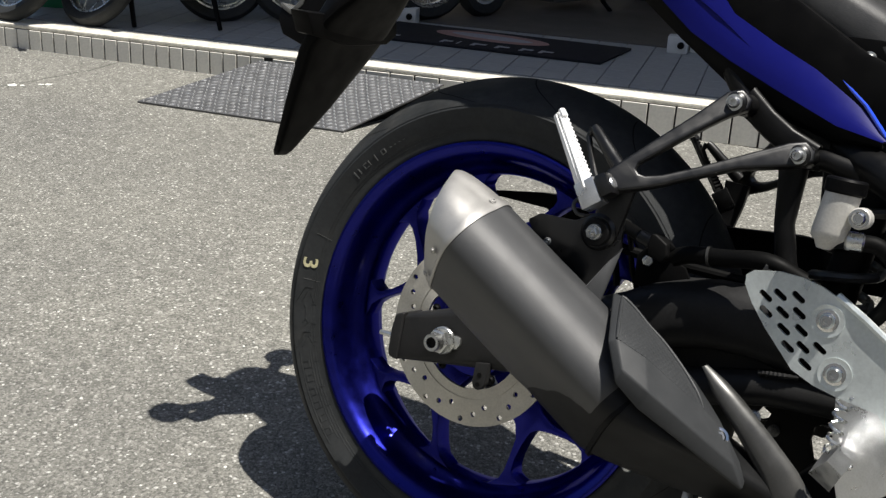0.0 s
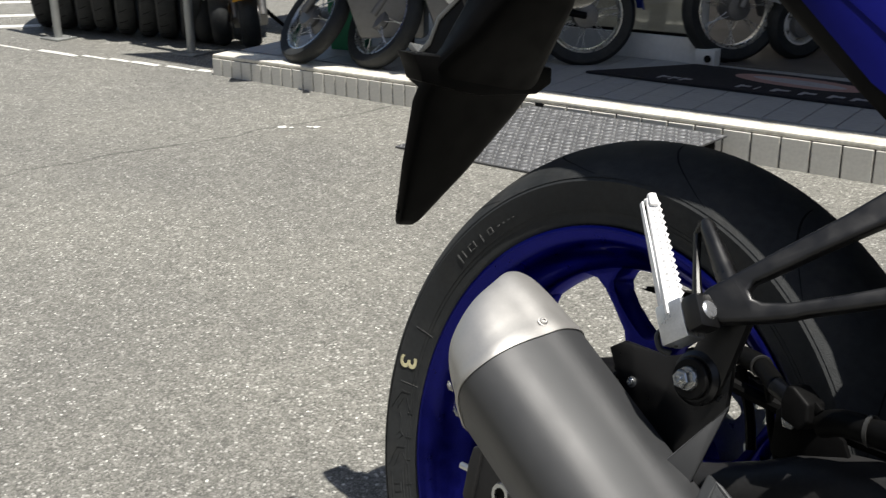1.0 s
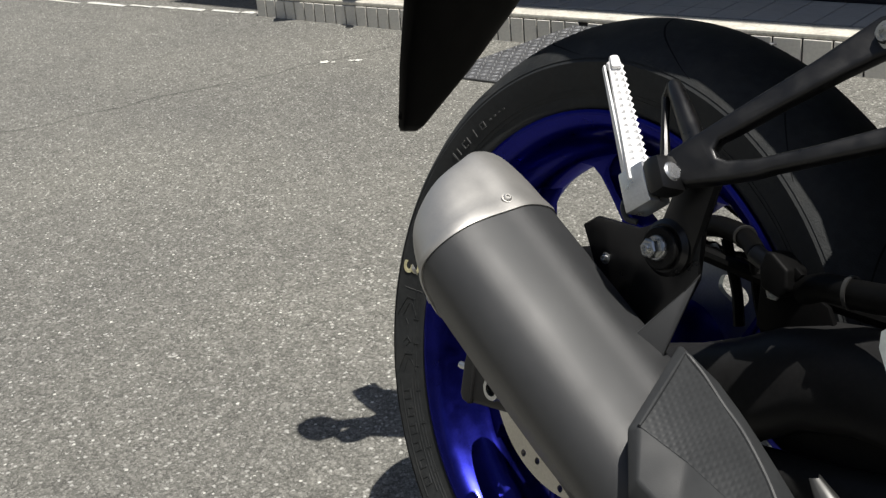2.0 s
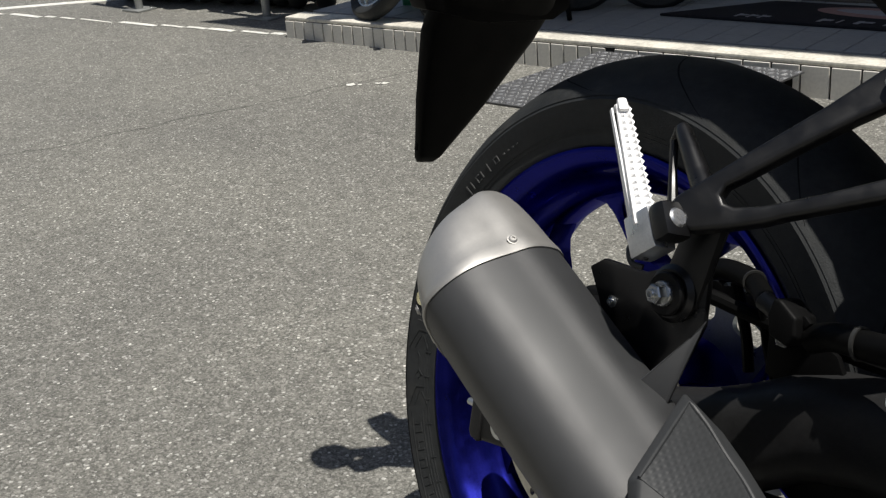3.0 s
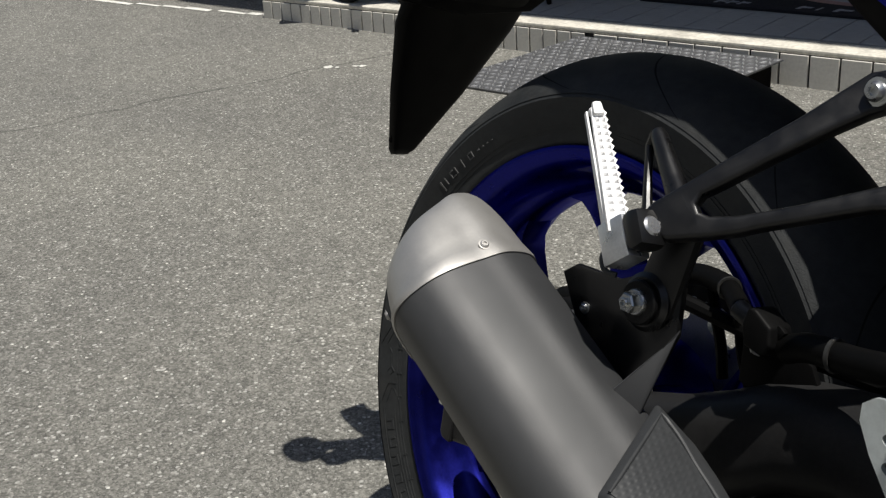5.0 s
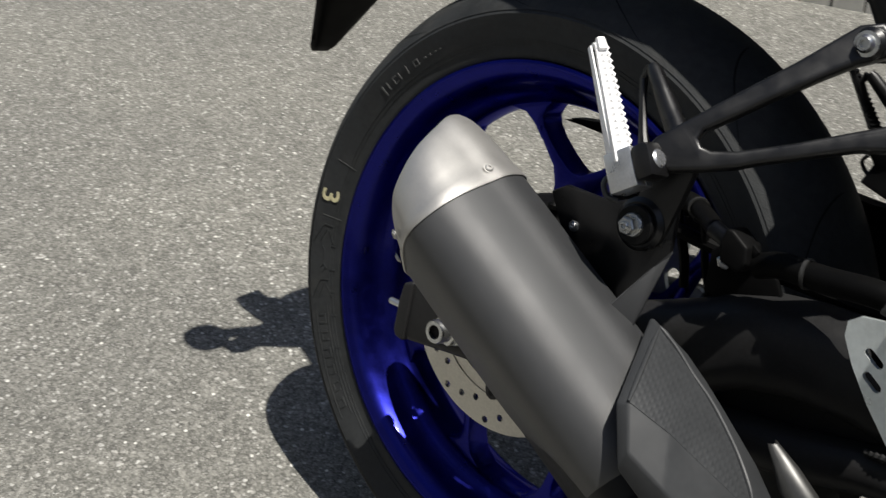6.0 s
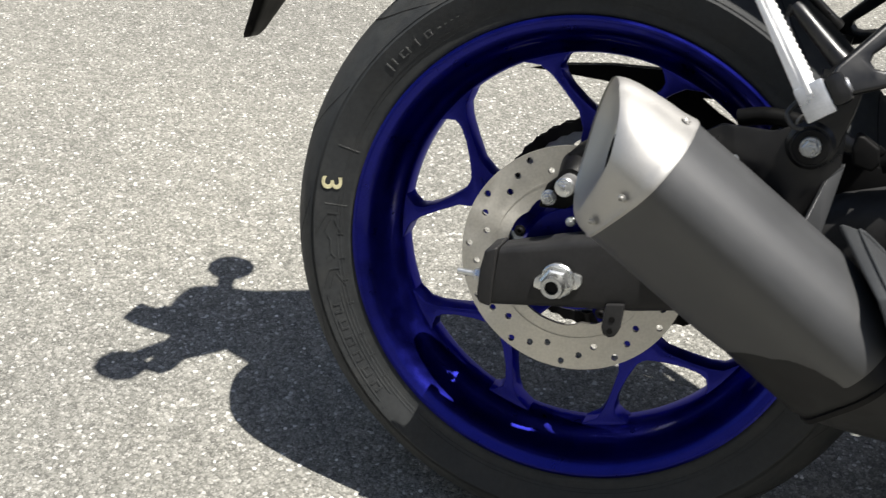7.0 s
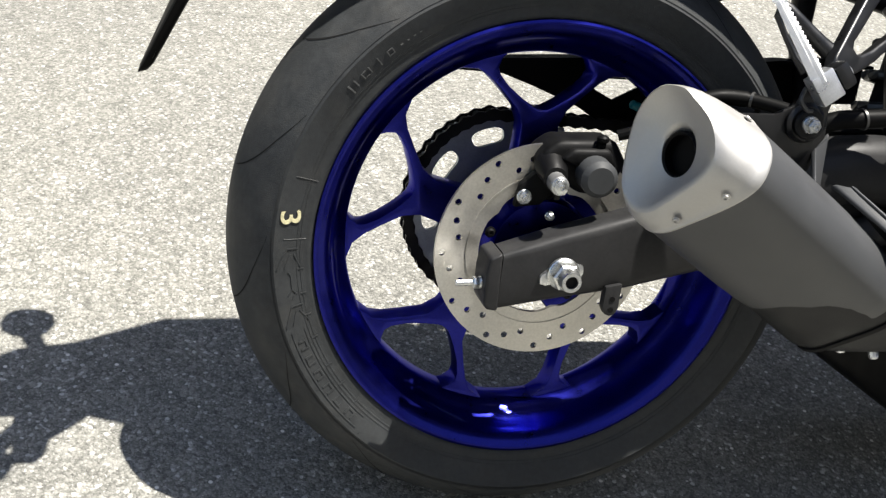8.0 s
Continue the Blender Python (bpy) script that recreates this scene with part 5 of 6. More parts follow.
for xl, zl, xr, zr in ((0.3094, 0.0758, 0.3150, 0.0782), (0.3165, 0.0675, 0.3350, 0.0690), (0.3255, 0.0555, 0.3544, 0.0570), (0.3541, 0.0280, 0.3850, 0.0348), (0.3838, -0.0030, 0.4173, 0.0095), (0.4110, -0.0400, 0.4480, -0.0230), (0.4350, -0.0740, 0.4700, -0.0560)):
    a_, b_ = Vector((xl, -0.190, zl)), Vector((xr, -0.188, zr))
    out_ = Vector((0.0, -0.011 * min(1.0, (b_ - a_).length / 0.030), 0.0))
    arc = [a_ + (b_ - a_) * t + out_ * h for t, h in ((0, 0), (0.04, 0.5), (0.13, 0.86), (0.28, 1.0), (0.5, 0.95), (0.75, 0.72), (0.93, 0.36), (1, 0))]
    blade.append(arc + [b_ + Vector((-0.004, 0.004, 0)), a_ + Vector((0.003, 0.004, 0))])
part("pipe_guard", loft(blade), M_BLADE, bike, "grey coated metal pipe guard", smooth=50)
part("guard_bolt", hexbolt((0.362, -0.162, 0.038), (0, -1, 0.2), 0.005, 0.006, 1.3), M_STEEL, bike)
part("side_stand", tube([(0.46, 0.11, -0.05), (0.40, 0.22, -0.190), (0.37, 0.285, -0.238)], [0.013, 0.011, 0.010], 12), M_FRAME, bike, "black side stand resting on the asphalt")

# tail: blue side cowls, seat, tail tray, number-plate holder with turn signals
def cowl(side):
    rows = []
    edge = [((-0.30, 0.575), (-0.28, 0.615)), ((-0.12, 0.545), (-0.06, 0.600)), ((0.02, 0.492), (0.09, 0.530)), ((0.105, 0.445), (0.200, 0.456)), ((0.190, 0.385), (0.254, 0.425)),
            ((0.235, 0.364), (0.295, 0.400)), ((0.293, 0.342), (0.330, 0.377)), ((0.355, 0.320), (0.375, 0.344)), ((0.400, 0.313), (0.403, 0.316))]
    wide = (0.036, 0.092, 0.122, 0.100, 0.096, 0.097, 0.100, 0.103, 0.106)
    slip = ((-0.02, -0.02), (-0.02, -0.015), (-0.02, -0.008), (-0.022, -0.005), (-0.014, -0.007), (0.003, -0.024), (0.0, -0.024), (0.0, -0.016), (0.0, -0.006))
    for i, (lo, hi) in enumerate(edge):
        sec = []
        for k in range(7):
            t = k / 6
            x, z = lo[0] + (hi[0] - lo[0]) * t, lo[1] + (hi[1] - lo[1]) * t
            bulge = 0.007 * math.sin(math.pi * (0.15 + 0.8 * t)) * min(1, (len(edge) - 1 - i) / 3 + 0.2)
            y = wide[i] + bulge - 0.010 * t
            sec.append(Vector((x, side * y, z)))
        rows.append(sec)
    bm = loft(rows, cap=False, ring=False)
    bmesh.ops.recalc_face_normals(bm, faces=bm.faces)
    bmesh.ops.solidify(bm, geom=list(bm.faces), thickness=0.003)
    line = tube([r[-1] + Vector((0, side * 0.0018, 0.0004)) for r in rows[2:]], 0.0022, 8)
    low = []
    for i, r in enumerate(rows):
        a = r[0]
        dx, dz = slip[i]
        low.append([a + Vector((0, side * -0.001, 0)), a + Vector((dx * 0.6, side * -0.004, dz * 0.6)), a + Vector((dx, side * -0.012, dz))])
    bl = loft(low, cap=False, ring=False)
    bmesh.ops.recalc_face_normals(bl, faces=bl.faces)
    bmesh.ops.solidify(bl, geom=list(bl.faces), thickness=0.003)
    dec = bmesh.new()
    a, b = rows[3], rows[4]
    q0 = [rows[2][4], rows[3][5], rows[3][6] * 0.75 + rows[4][6] * 0.25, rows[3][6], rows[2][6]]
    dec.faces.new([dec.verts.new(p + Vector((0, side * 0.0035, 0))) for p in q0])
    return bm, line, bl, dec


for side, nm in ((-1, "side_cowl"), (1, "side_cowl")):
    c, l, u, d = cowl(side)
    if side > 0:                                   # stand side widened to make its cast shadow fit
        for bm in (c, l, u, d):
            for v in bm.verts:
                v.co.y *= 1.0 + 0.40 * min(1.0, max(0.0, (v.co.x + 0.02) / 0.14))
    co = part(nm, c, M_COWL, bike, "glossy deep blue tail cowl", smooth=40)
    part("edge_line", l, M_COWLLINE, co, "bright blue edge line")
    part("under_trim", u, M_BLACK, co, "matt black lower trim")
    part("decal", d, M_SILVERDEC, co, "silver decal")
seat_secs = []
for x, z, hw, th in ((0.62, 0.42, 0.12, 0.06), (0.50, 0.405, 0.125, 0.07), (0.40, 0.430, 0.092, 0.08), (0.30, 0.475, 0.084, 0.085), (0.22, 0.522, 0.084, 0.08), (0.10, 0.558, 0.118, 0.06), (0.03, 0.580, 0.130, 0.06), (-0.12, 0.620, 0.108, 0.05), (-0.25, 0.625, 0.034, 0.030)):
    # the seat's stand side is widened 1.3 times to fit its cast shadow
    seat_secs.append([Vector((x, hw * (1.3 if math.cos(a) > 0 and x > 0.08 else 1.0) * math.copysign(abs(math.cos(a)) ** 0.6, math.cos(a)), z - th / 2 + th / 2 * math.copysign(abs(math.sin(a)) ** 0.6, math.sin(a)))) for a in [2 * math.pi * k / 24 for k in range(24)]])
part("seat", loft(seat_secs), M_SEAT, bike, "black vinyl seat", smooth=60)
part("side_panel", prism([(0.312, 0.405), (0.340, 0.382), (0.404, 0.330), (0.47, 0.300), (0.56, 0.30), (0.56, 0.40), (0.45, 0.41)], -0.090, -0.080, 0.003), M_BLACK, bike, "matt black side panel")
part("panel_bolt", buttonbolt((0.366, -0.090, 0.388), (0, -1, 0), 0.0052, 0.004), M_STEEL, bike)
tray = [[Vector((x, y * w, z - 0.02 * (1 - abs(y)))) for y in (-1, -0.6, 0, 0.6, 1)] for x, z, w in ((0.30, 0.350, 0.100), (0.22, 0.402, 0.100), (0.10, 0.470, 0.106), (0.0, 0.520, 0.114), (-0.12, 0.560, 0.085), (-0.28, 0.585, 0.035))]
bm = loft(tray, cap=False, ring=False)
bmesh.ops.solidify(bm, geom=list(bm.faces), thickness=0.004)
part("tail_tray", bm, M_BLACK, bike, "black tail under-tray")
part("under_seat_box", prism([(0.09, 0.475), (0.185, 0.408), (0.25, 0.362), (0.33, 0.332), (0.42, 0.320), (0.46, 0.36), (0.36, 0.395), (0.2, 0.48)], -0.096, 0.096, 0.006), M_BLACK, bike)
part("tail_lamp", loft([[Vector((x, hw * math.cos(a), z + hh * math.sin(a))) for a in [2 * math.pi * k / 16 for k in range(16)]] for x, z, hw, hh in ((-0.26, 0.580, 0.038, 0.025), (-0.30, 0.580, 0.032, 0.022), (-0.31, 0.580, 0.02, 0.012))]), M_LENS, bike, "dark red tail lamp")

# plate holder: a long tapering flap hanging behind the wheel
hold_secs = []
for x, z, yc, hw, th in ((-0.245, 0.560, 0, 0.030, 0.040), (-0.258, 0.470, 0, 0.040, 0.042), (-0.275, 0.400, 0.002, 0.050, 0.042), (-0.298, 0.350, 0.005, 0.062, 0.030), (-0.314, 0.322, 0.0075, 0.0725, 0.020), (-0.331, 0.285, 0.0075, 0.0705, 0.012),
                        (-0.361, 0.21, 0.0075, 0.0445, 0.009), (-0.3905, 0.141, 0.0075, 0.0150, 0.007), (-0.394, 0.1345, 0.0075, 0.0095, 0.005)):
    d = Vector((0.94, 0, 0.34))
    sec = []
    for a in [2 * math.pi * k / 20 for k in range(20)]:
        c, s = math.cos(a), math.sin(a)
        c, s = math.copysign(abs(c) ** 0.4, c), math.copysign(abs(s) ** 0.4, s)
        sec.append(Vector((x, yc, z)) + Vector((0, hw * c, 0)) + d * th * s)
    hold_secs.append(sec)
holder = part("plate_holder", loft(hold_secs), M_BLACK, bike, "black tapering plastic mud flap and plate holder", smooth=45)
part("holder_wing", prism([(-0.088, 0.318), (-0.100, 0.332), (0.100, 0.345), (0.105, 0.327), (0.085, 0.312), (0.0, 0.300), (-0.08, 0.305)], -0.335, -0.305, 0.004, plane="YZ"), M_BLACK, holder)
for y in (0.035, -0.035):
    part("rib", tube([(-0.322, y, 0.31), (-0.350, y * 0.8, 0.24), (-0.388, y * 0.3, 0.15)], 0.003, 8), M_BLACK, holder)
bk_ = part("plate_bracket", prism([(-0.345, 0.400), (-0.376, 0.372), (-0.384, 0.345), (-0.398, 0.330), (-0.416, 0.338), (-0.420, 0.318), (-0.408, 0.298), (-0.370, 0.288), (-0.325, 0.300), (-0.315, 0.36)], -0.018, 0.018, 0.005), M_BLACK, holder, "black plate mount")
# thin grey skin: sunlight on the mount's upper faces, put in as colour
part("bracket_cover", prism([(-0.3465, 0.402), (-0.3775, 0.374), (-0.3855, 0.347), (-0.3985, 0.332), (-0.4165, 0.340), (-0.418, 0.334), (-0.398, 0.326), (-0.380, 0.341), (-0.372, 0.370), (-0.345, 0.396)], -0.0192, 0.0192, 0.001), M_LENS, holder, "grey skin for the light on the mount's top faces")
for s_ in (-1, 1):
    stalk = part("signal_stalk", tube([(-0.285, s_ * 0.04, 0.438), (-0.310, s_ * 0.075, 0.434), (-0.325, s_ * 0.105, 0.432)], [0.013, 0.011, 0.012], 12), M_BLACK, holder)
    sig = []
    for y, r in ((0.098, 0.008), (0.106, 0.017), (0.124, 0.021), (0.142, 0.018), (0.152, 0.009)):
        sig.append([Vector((-0.331 + 1.55 * r * math.cos(a), s_ * y, 0.432 + 0.9 * r * math.sin(a))) for a in [2 * math.pi * k / 18 for k in range(18)]])
    part("turn_signal", loft(sig), M_LENS, holder, "smoked turn signal")

# front end, out of view but casting its shadow: front wheel, fork, tank, fairing
fw = part("front_tyre", lathe([(r * 0.957 + 0.0, y * 0.79) for r, y in whole] + [(0.213, 0.04), (0.213, -0.04)], 72, centre=(1.38, 0, -0.008), closed=True), M_RUBBER, bike)
part("front_rim", lathe([(r * 0.957, y * 0.79) for r, y in RIM + [(r, -y) for r, y in reversed(RIM[:-1])] + rim_outer], 72, centre=(1.38, 0, -0.008), closed=True), M_BLUE, fw)
for k in range(5):
    p, q = polar(0.02, 72 * k + 20), polar(0.185, 72 * k + 20)
    part("front_spoke", tube([p + Vector((1.38, 0, -0.008)), q + Vector((1.38, 0, -0.008))], [0.02, 0.011], 8), M_BLUE, fw)
part("front_hub", rod((1.38, -0.05, -0.008), (1.38, 0.05, -0.008), 0.035, 20, 0.004), M_DARK, fw)
for s in (-1, 1):
    part("fork_leg", rod((1.385, s * 0.095, -0.02), (1.12, s * 0.095, 0.62), 0.024, 16, 0.004), M_DARK, bike)
tank = []
for x, z, hw, hh in ((0.60, 0.44, 0.12, 0.05), (0.70, 0.49, 0.185, 0.10), (0.85, 0.52, 0.19, 0.13), (1.00, 0.51, 0.14, 0.12), (1.08, 0.48, 0.09, 0.08)):
    tank.append([Vector((x, hw * math.cos(a), z + hh * math.sin(a))) for a in [2 * math.pi * k / 24 for k in range(24)]])
part("fuel_tank", loft(tank), M_COWL, bike, smooth=60)
fair = []
for x, z, hw, hh in ((0.64, 0.16, 0.14, 0.12), (0.72, 0.14, 0.19, 0.20), (0.86, 0.12, 0.19, 0.24), (1.00, 0.20, 0.19, 0.32), (1.15, 0.36, 0.18, 0.26), (1.30, 0.46, 0.13, 0.14), (1.38, 0.46, 0.05, 0.05)):
    fair.append([Vector((x, hw * math.cos(a), z + hh * math.sin(a))) for a in [2 * math.pi * k / 24 for k in range(24)]])
belly = []
for x, z, hw, hh in ((0.52, -0.12, 0.12, 0.06), (0.62, -0.11, 0.155, 0.11), (0.80, -0.07, 0.175, 0.16), (1.00, -0.02, 0.165, 0.18), (1.10, 0.02, 0.10, 0.10)):
    belly.append([Vector((x, hw * math.cos(a), z + hh * math.sin(a))) for a in [2 * math.pi * k / 24 for k in range(24)]])
part("belly_fairing", loft(belly), M_BLACK, bike, smooth=60)
part("fairing", loft(fair), M_COWL, bike, smooth=60)
for s in (-1, 1):
    part("handlebar", tube([(1.10, s * 0.10, 0.60), (1.06, s * 0.22, 0.60), (1.02, s * 0.33, 0.58)], 0.014, 12), M_BLACK, bike)

# ---- shop front ----
L_END = 7.5
bm = prism([(0.02, 0.02), (L_END, 0.02), (L_END, 6.0), (0.02, 6.0)], -0.12, DECK - 0.006, plane="XY")
deck = tagged(shop(part("floor", bm, M_DECKGROUT, smooth=0)), "grey tiled shop porch floor", "floor", kind="structure")
bm = prism([(0.0, 0.0), (L_END, 0.0), (L_END, 0.100), (0.0, 0.100)], DECK - 0.012, DECK + 0.002, 0.006, 2, plane="XY")
kerb_top = tagged(shop(part("kerb_cap", bm, M_KERBTOP)), "pale worn cement kerb edge", "kerb", kind="structure")
bm = prism([(0.004, 0.003), (L_END, 0.003), (L_END, 0.05), (0.004, 0.05)], -0.10, DECK - 0.012, plane="XY")
kerb = tagged(shop(part("kerb", bm, M_GROUT, smooth=0)), "low kerb faced with upright grey tiles", "kerb", kind="structure")
ramp_plate_u = (1.160, 1.812, 1.375, 1.985)

# unseen canopy added to shade the porch, facade with door opening
bm = prism([(0.20, 0.020), (L_END + 2, 0.020), (L_END + 2, 6.0), (0.90, 6.0), (0.90, 0.72)], 2.60, 2.75, 0.01, plane="XY")
tagged(shop(part("canopy_roof", bm, M_CEIL)), "unseen flat pale canopy added to shade the porch", "canopy", kind="structure")
V0 = 0.715


def wall_piece(name, u0, u1, z0, z1, v0=V0, v1=V0 + 0.12, mat=M_WALL, label="pale shop wall"):
    return tagged(shop(part(name, prism([(u0, v0), (u1, v0), (u1, v1), (u0, v1)], z0, z1, 0.003, plane="XY"), mat)), label, "wall", kind="structure")


wall_piece("wall_lintel", 0.05, L_END, 2.15, 2.60)
wall_piece("wall_east", 4.6, L_END, DECK, 2.15)
wall_piece("wall_back", 0.05, L_END, DECK, 2.60, 4.6, 4.72)
wall_piece("wall_west", 0.05, 0.17, DECK, 2.60, V0 + 0.12, 4.6)
wall_piece("wall_side", L_END - 0.12, L_END, DECK, 2.60, V0 + 0.12, 4.6)
bm = prism([(0.17, V0 + 0.03), (L_END - 0.12, V0 + 0.03), (L_END - 0.12, 4.6), (0.17, 4.6)], DECK - 0.01, DECK + 0.006, plane="XY")
tagged(shop(part("floor_shop", bm, M_SHOPFLOOR, smooth=0)), "dark shop floor", "floor", kind="structure")


def glazed_panel(u0, u1, name):
    """A fixed white-framed glass panel with a deep bottom rail."""
    fr = thing(name, "white aluminium framed glass panel of the shop front", "window", kind="structure")
    z0, z1 = DECK, 2.15
    for a, b, c, d in ((u0, u0 + 0.040, z0, z1), (u1 - 0.040, u1, z0, z1)):
        part("stile", prism([(a, V0), (b, V0), (b, V0 + 0.06), (a, V0 + 0.06)], c, d, 0.003, plane="XY"), M_WHITE, fr)
    for c, d in ((z0, z0 + 0.085), (z1 - 0.07, z1)):
        part("rail", prism([(u0 + 0.040, V0 + 0.006), (u1 - 0.040, V0 + 0.006), (u1 - 0.040, V0 + 0.054), (u0 + 0.040, V0 + 0.054)], c, d, 0.003, plane="XY"), M_WHITE, fr)
    g = part("pane", prism([(u0 + 0.036, V0 + 0.026), (u1 - 0.036, V0 + 0.026), (u1 - 0.036, V0 + 0.032), (u0 + 0.036, V0 + 0.032)], z0 + 0.08, z1 - 0.06, plane="XY"), M_GLASS, fr, smooth=0)
    g.visible_shadow = False
    bead = part("gasket", prism([(u0 + 0.040, V0 + 0.018), (u1 - 0.040, V0 + 0.018), (u1 - 0.040, V0 + 0.026), (u0 + 0.040, V0 + 0.026)], z0 + 0.085, z0 + 0.095, plane="XY"), M_DARK, fr)
    return shop(fr)


glazed_panel(0.10, 0.90, "window_1")
glazed_panel(0.90, 1.582, "window_2")
glazed_panel(2.64, 3.60, "window_3")
glazed_panel(3.60, 4.60, "window_4")


def door_stop(u, v):
    """A small white guide block with a round rubber buffer at the foot of the door post."""
    o = thing("door_stop", "small white metal door guide with a round buffer", "door stop", group="door guides")
    part("base", block((0.070, 0.050, 0.058), Matrix.Translation((u, v, DECK + 0.029)), 0.004), M_WHITE, o)
    part("buffer", rod((u + 0.012, v - 0.026, DECK + 0.030), (u + 0.012, v - 0.036, DECK + 0.030), 0.012, 16, 0.003), M_DARK, o)
    return shop(o)


door_stop(1.612, V0 - 0.005)
door_stop(2.600, V0 - 0.02)

# door mat with faded print, as plain bars and an oval
mat_t = thing("door_mat", "black floor mat with faded pale print and pink oval", "mat")
part("mat_base", prism([(1.324, 0.396), (2.390, 0.366), (2.450, 0.640), (1.585, 0.682)], DECK + 0.001, DECK + 0.010, 0.003, plane="XY"), M_MAT, mat_t)


def oval_ring(a_, b_, z0, z1):
    return prism([(1.972 + a_ * math.cos(a) + 0.01 * math.sin(a), 0.563 - 0.02 * math.cos(a) + b_ * math.sin(a)) for a in [2 * math.pi * k / 48 for k in range(48)]], z0, z1, plane="XY")


part("oval_print", oval_ring(0.208, 0.066, DECK + 0.009, DECK + 0.0108), M_MATPINK, mat_t)
part("oval_centre", oval_ring(0.150, 0.030, DECK + 0.0095, DECK + 0.0114), M_MATPRINT, mat_t)
for bx, wd in ((1.565, 0.034), (1.604, 0.030), (1.640, 0.032), (1.826, 0.040), (1.885, 0.018), (1.935, 0.050), (2.020, 0.046), (2.105, 0.044), (2.172, 0.046)):
    v_ = 0.432 - 0.02 * (bx - 1.8)
    part("print_bar", prism([(bx, v_ - 0.020), (bx + wd * 0.3, v_ - 0.020), (bx + wd * 0.3 + 0.006, v_ + 0.020), (bx + 0.006, v_ + 0.020)], DECK + 0.009, DECK + 0.011, plane="XY"), M_MATPRINT, mat_t)
    if wd > 0.025:
        part("print_bar", prism([(bx + wd * 0.35, v_ - 0.002), (bx + wd, v_ - 0.002), (bx + wd + 0.003, v_ + 0.014), (bx + wd * 0.35 + 0.003, v_ + 0.014)], DECK + 0.009, DECK + 0.011, plane="XY"), M_MATPRINT, mat_t)
shop(mat_t)

# checker-plate ramp against the kerb
u0, u1, u2, u3 = ramp_plate_u
vb, vt, zb, zt = -0.412, -0.035, 0.006, 0.076


def ramp_at(s, t, lift=0.0):
    a = Vector((u0 + (u1 - u0) * s, vb, zb))
    b = Vector((u2 + (u3 - u2) * s, vt, zt))
    return a + (b - a) * t + Vector((0, -0.18, 1)) * lift


ramp = thing("kerb_ramp", "steel checker-plate ramp leaning against the kerb", "ramp")
bm = bmesh.new()
top = [bm.verts.new(ramp_at(s, t)) for s, t in ((0, 0), (1, 0), (1, 1), (0, 1))]
low = [bm.verts.new(ramp_at(s, t, -0.005)) for s, t in ((0, 0), (1, 0), (1, 1), (0, 1))]
bm.faces.new(top)
bm.faces.new(low)
for k in range(4):
    bm.faces.new((top[k], top[(k + 1) % 4], low[(k + 1) % 4], low[k]))
plate_ob = part("plate", bm, M_CHECKER, ramp, smooth=0)
for s in (0.03, 0.95):
    side = bmesh.new()
    q = [side.verts.new(p) for p in (ramp_at(s, 0.08, -0.004), ramp_at(s, 1, -0.004), Vector((ramp_at(s, 1).x, vt, 0.0)), Vector((ramp_at(s, 0.08).x, ramp_at(s, 0.08).y, 0.0)))]
    side.faces.new(q)
    bmesh.ops.solidify(side, geom=list(side.faces), thickness=0.004)
    part("side_web", side, M_DARK, ramp)
studs = bmesh.new()
NS, NT = 34, 19
for i in range(NS):
    for j in range(NT):
        s, t = (i + 0.5) / NS, (j + 0.5) / NT
        c = ramp_at(s, t)
        ax = (ramp_at(1, t) - ramp_at(0, t)).normalized()
        up_ = (ramp_at(s, 1) - ramp_at(s, 0)).normalized()
        nz = ax.cross(up_)
        a = (ax + up_) if (i + j) % 2 else (ax - up_)
        a.normalize()
        b = nz.cross(a)
        base = [studs.verts.new(c + a * x + b * y) for x, y in ((-0.0100, 0), (0, -0.0034), (0.0100, 0), (0, 0.0034))]
        tp_ = [studs.verts.new(c + a * x + b * y + nz * 0.0022) for x, y in ((-0.0070, 0), (0, -0.0019), (0.0070, 0), (0, 0.0019))]
        studs.faces.new(tp_)
        for k in range(4):
            studs.faces.new((base[k], base[(k + 1) % 4], tp_[(k + 1) % 4], tp_[k]))
tagged(part("tread_studs", studs, M_STUD, ramp, smooth=0), kind="stuff")
ramp.matrix_world = LOT

# painted line on the asphalt, and a few pale chips
bm = bmesh.new()
random.seed(4)
u = -2.6
while u < -0.03:
    ln_ = random.uniform(0.05, 0.26)
    w_ = random.uniform(0.008, 0.017)
    v_ = 0.036 + 0.10 * u
    q = [(u, v_ - w_), (u + ln_ * 0.5, v_ - w_ * random.uniform(0.6, 1.1)), (u + ln_, v_ - w_ * 0.8), (u + ln_, v_ + w_ * 0.8), (u + ln_ * 0.4, v_ + w_), (u, v_ + w_ * 0.7)]
    bm.faces.new([bm.verts.new((x, y, 0.0025)) for x, y in q])
    u += ln_ + random.choice((0.006, 0.01, 0.03))
line = part("painted_line", bm, M_LINE, smooth=0)
line.matrix_world = LOT.copy()
tagged(line, "worn white painted line on the asphalt", "road marking", kind="structure")
bm = bmesh.new()
for cx, cy, r in ((-2.295, 0.985, 0.020), (-2.225, 1.065, 0.015), (-2.24, 1.05, 0.010), (-2.27, 1.005, 0.009)):
    bm.faces.new([bm.verts.new((cx + r * random.uniform(0.5, 1.2) * math.cos(a), cy + r * random.uniform(0.5, 1.2) * math.sin(a), 0.0025)) for a in [2 * math.pi * k / 9 for k in range(9)]])
tagged(part("paint_chips", bm, M_LINE, smooth=0), "pale paint chips on the asphalt", "paint chips", kind="stuff")
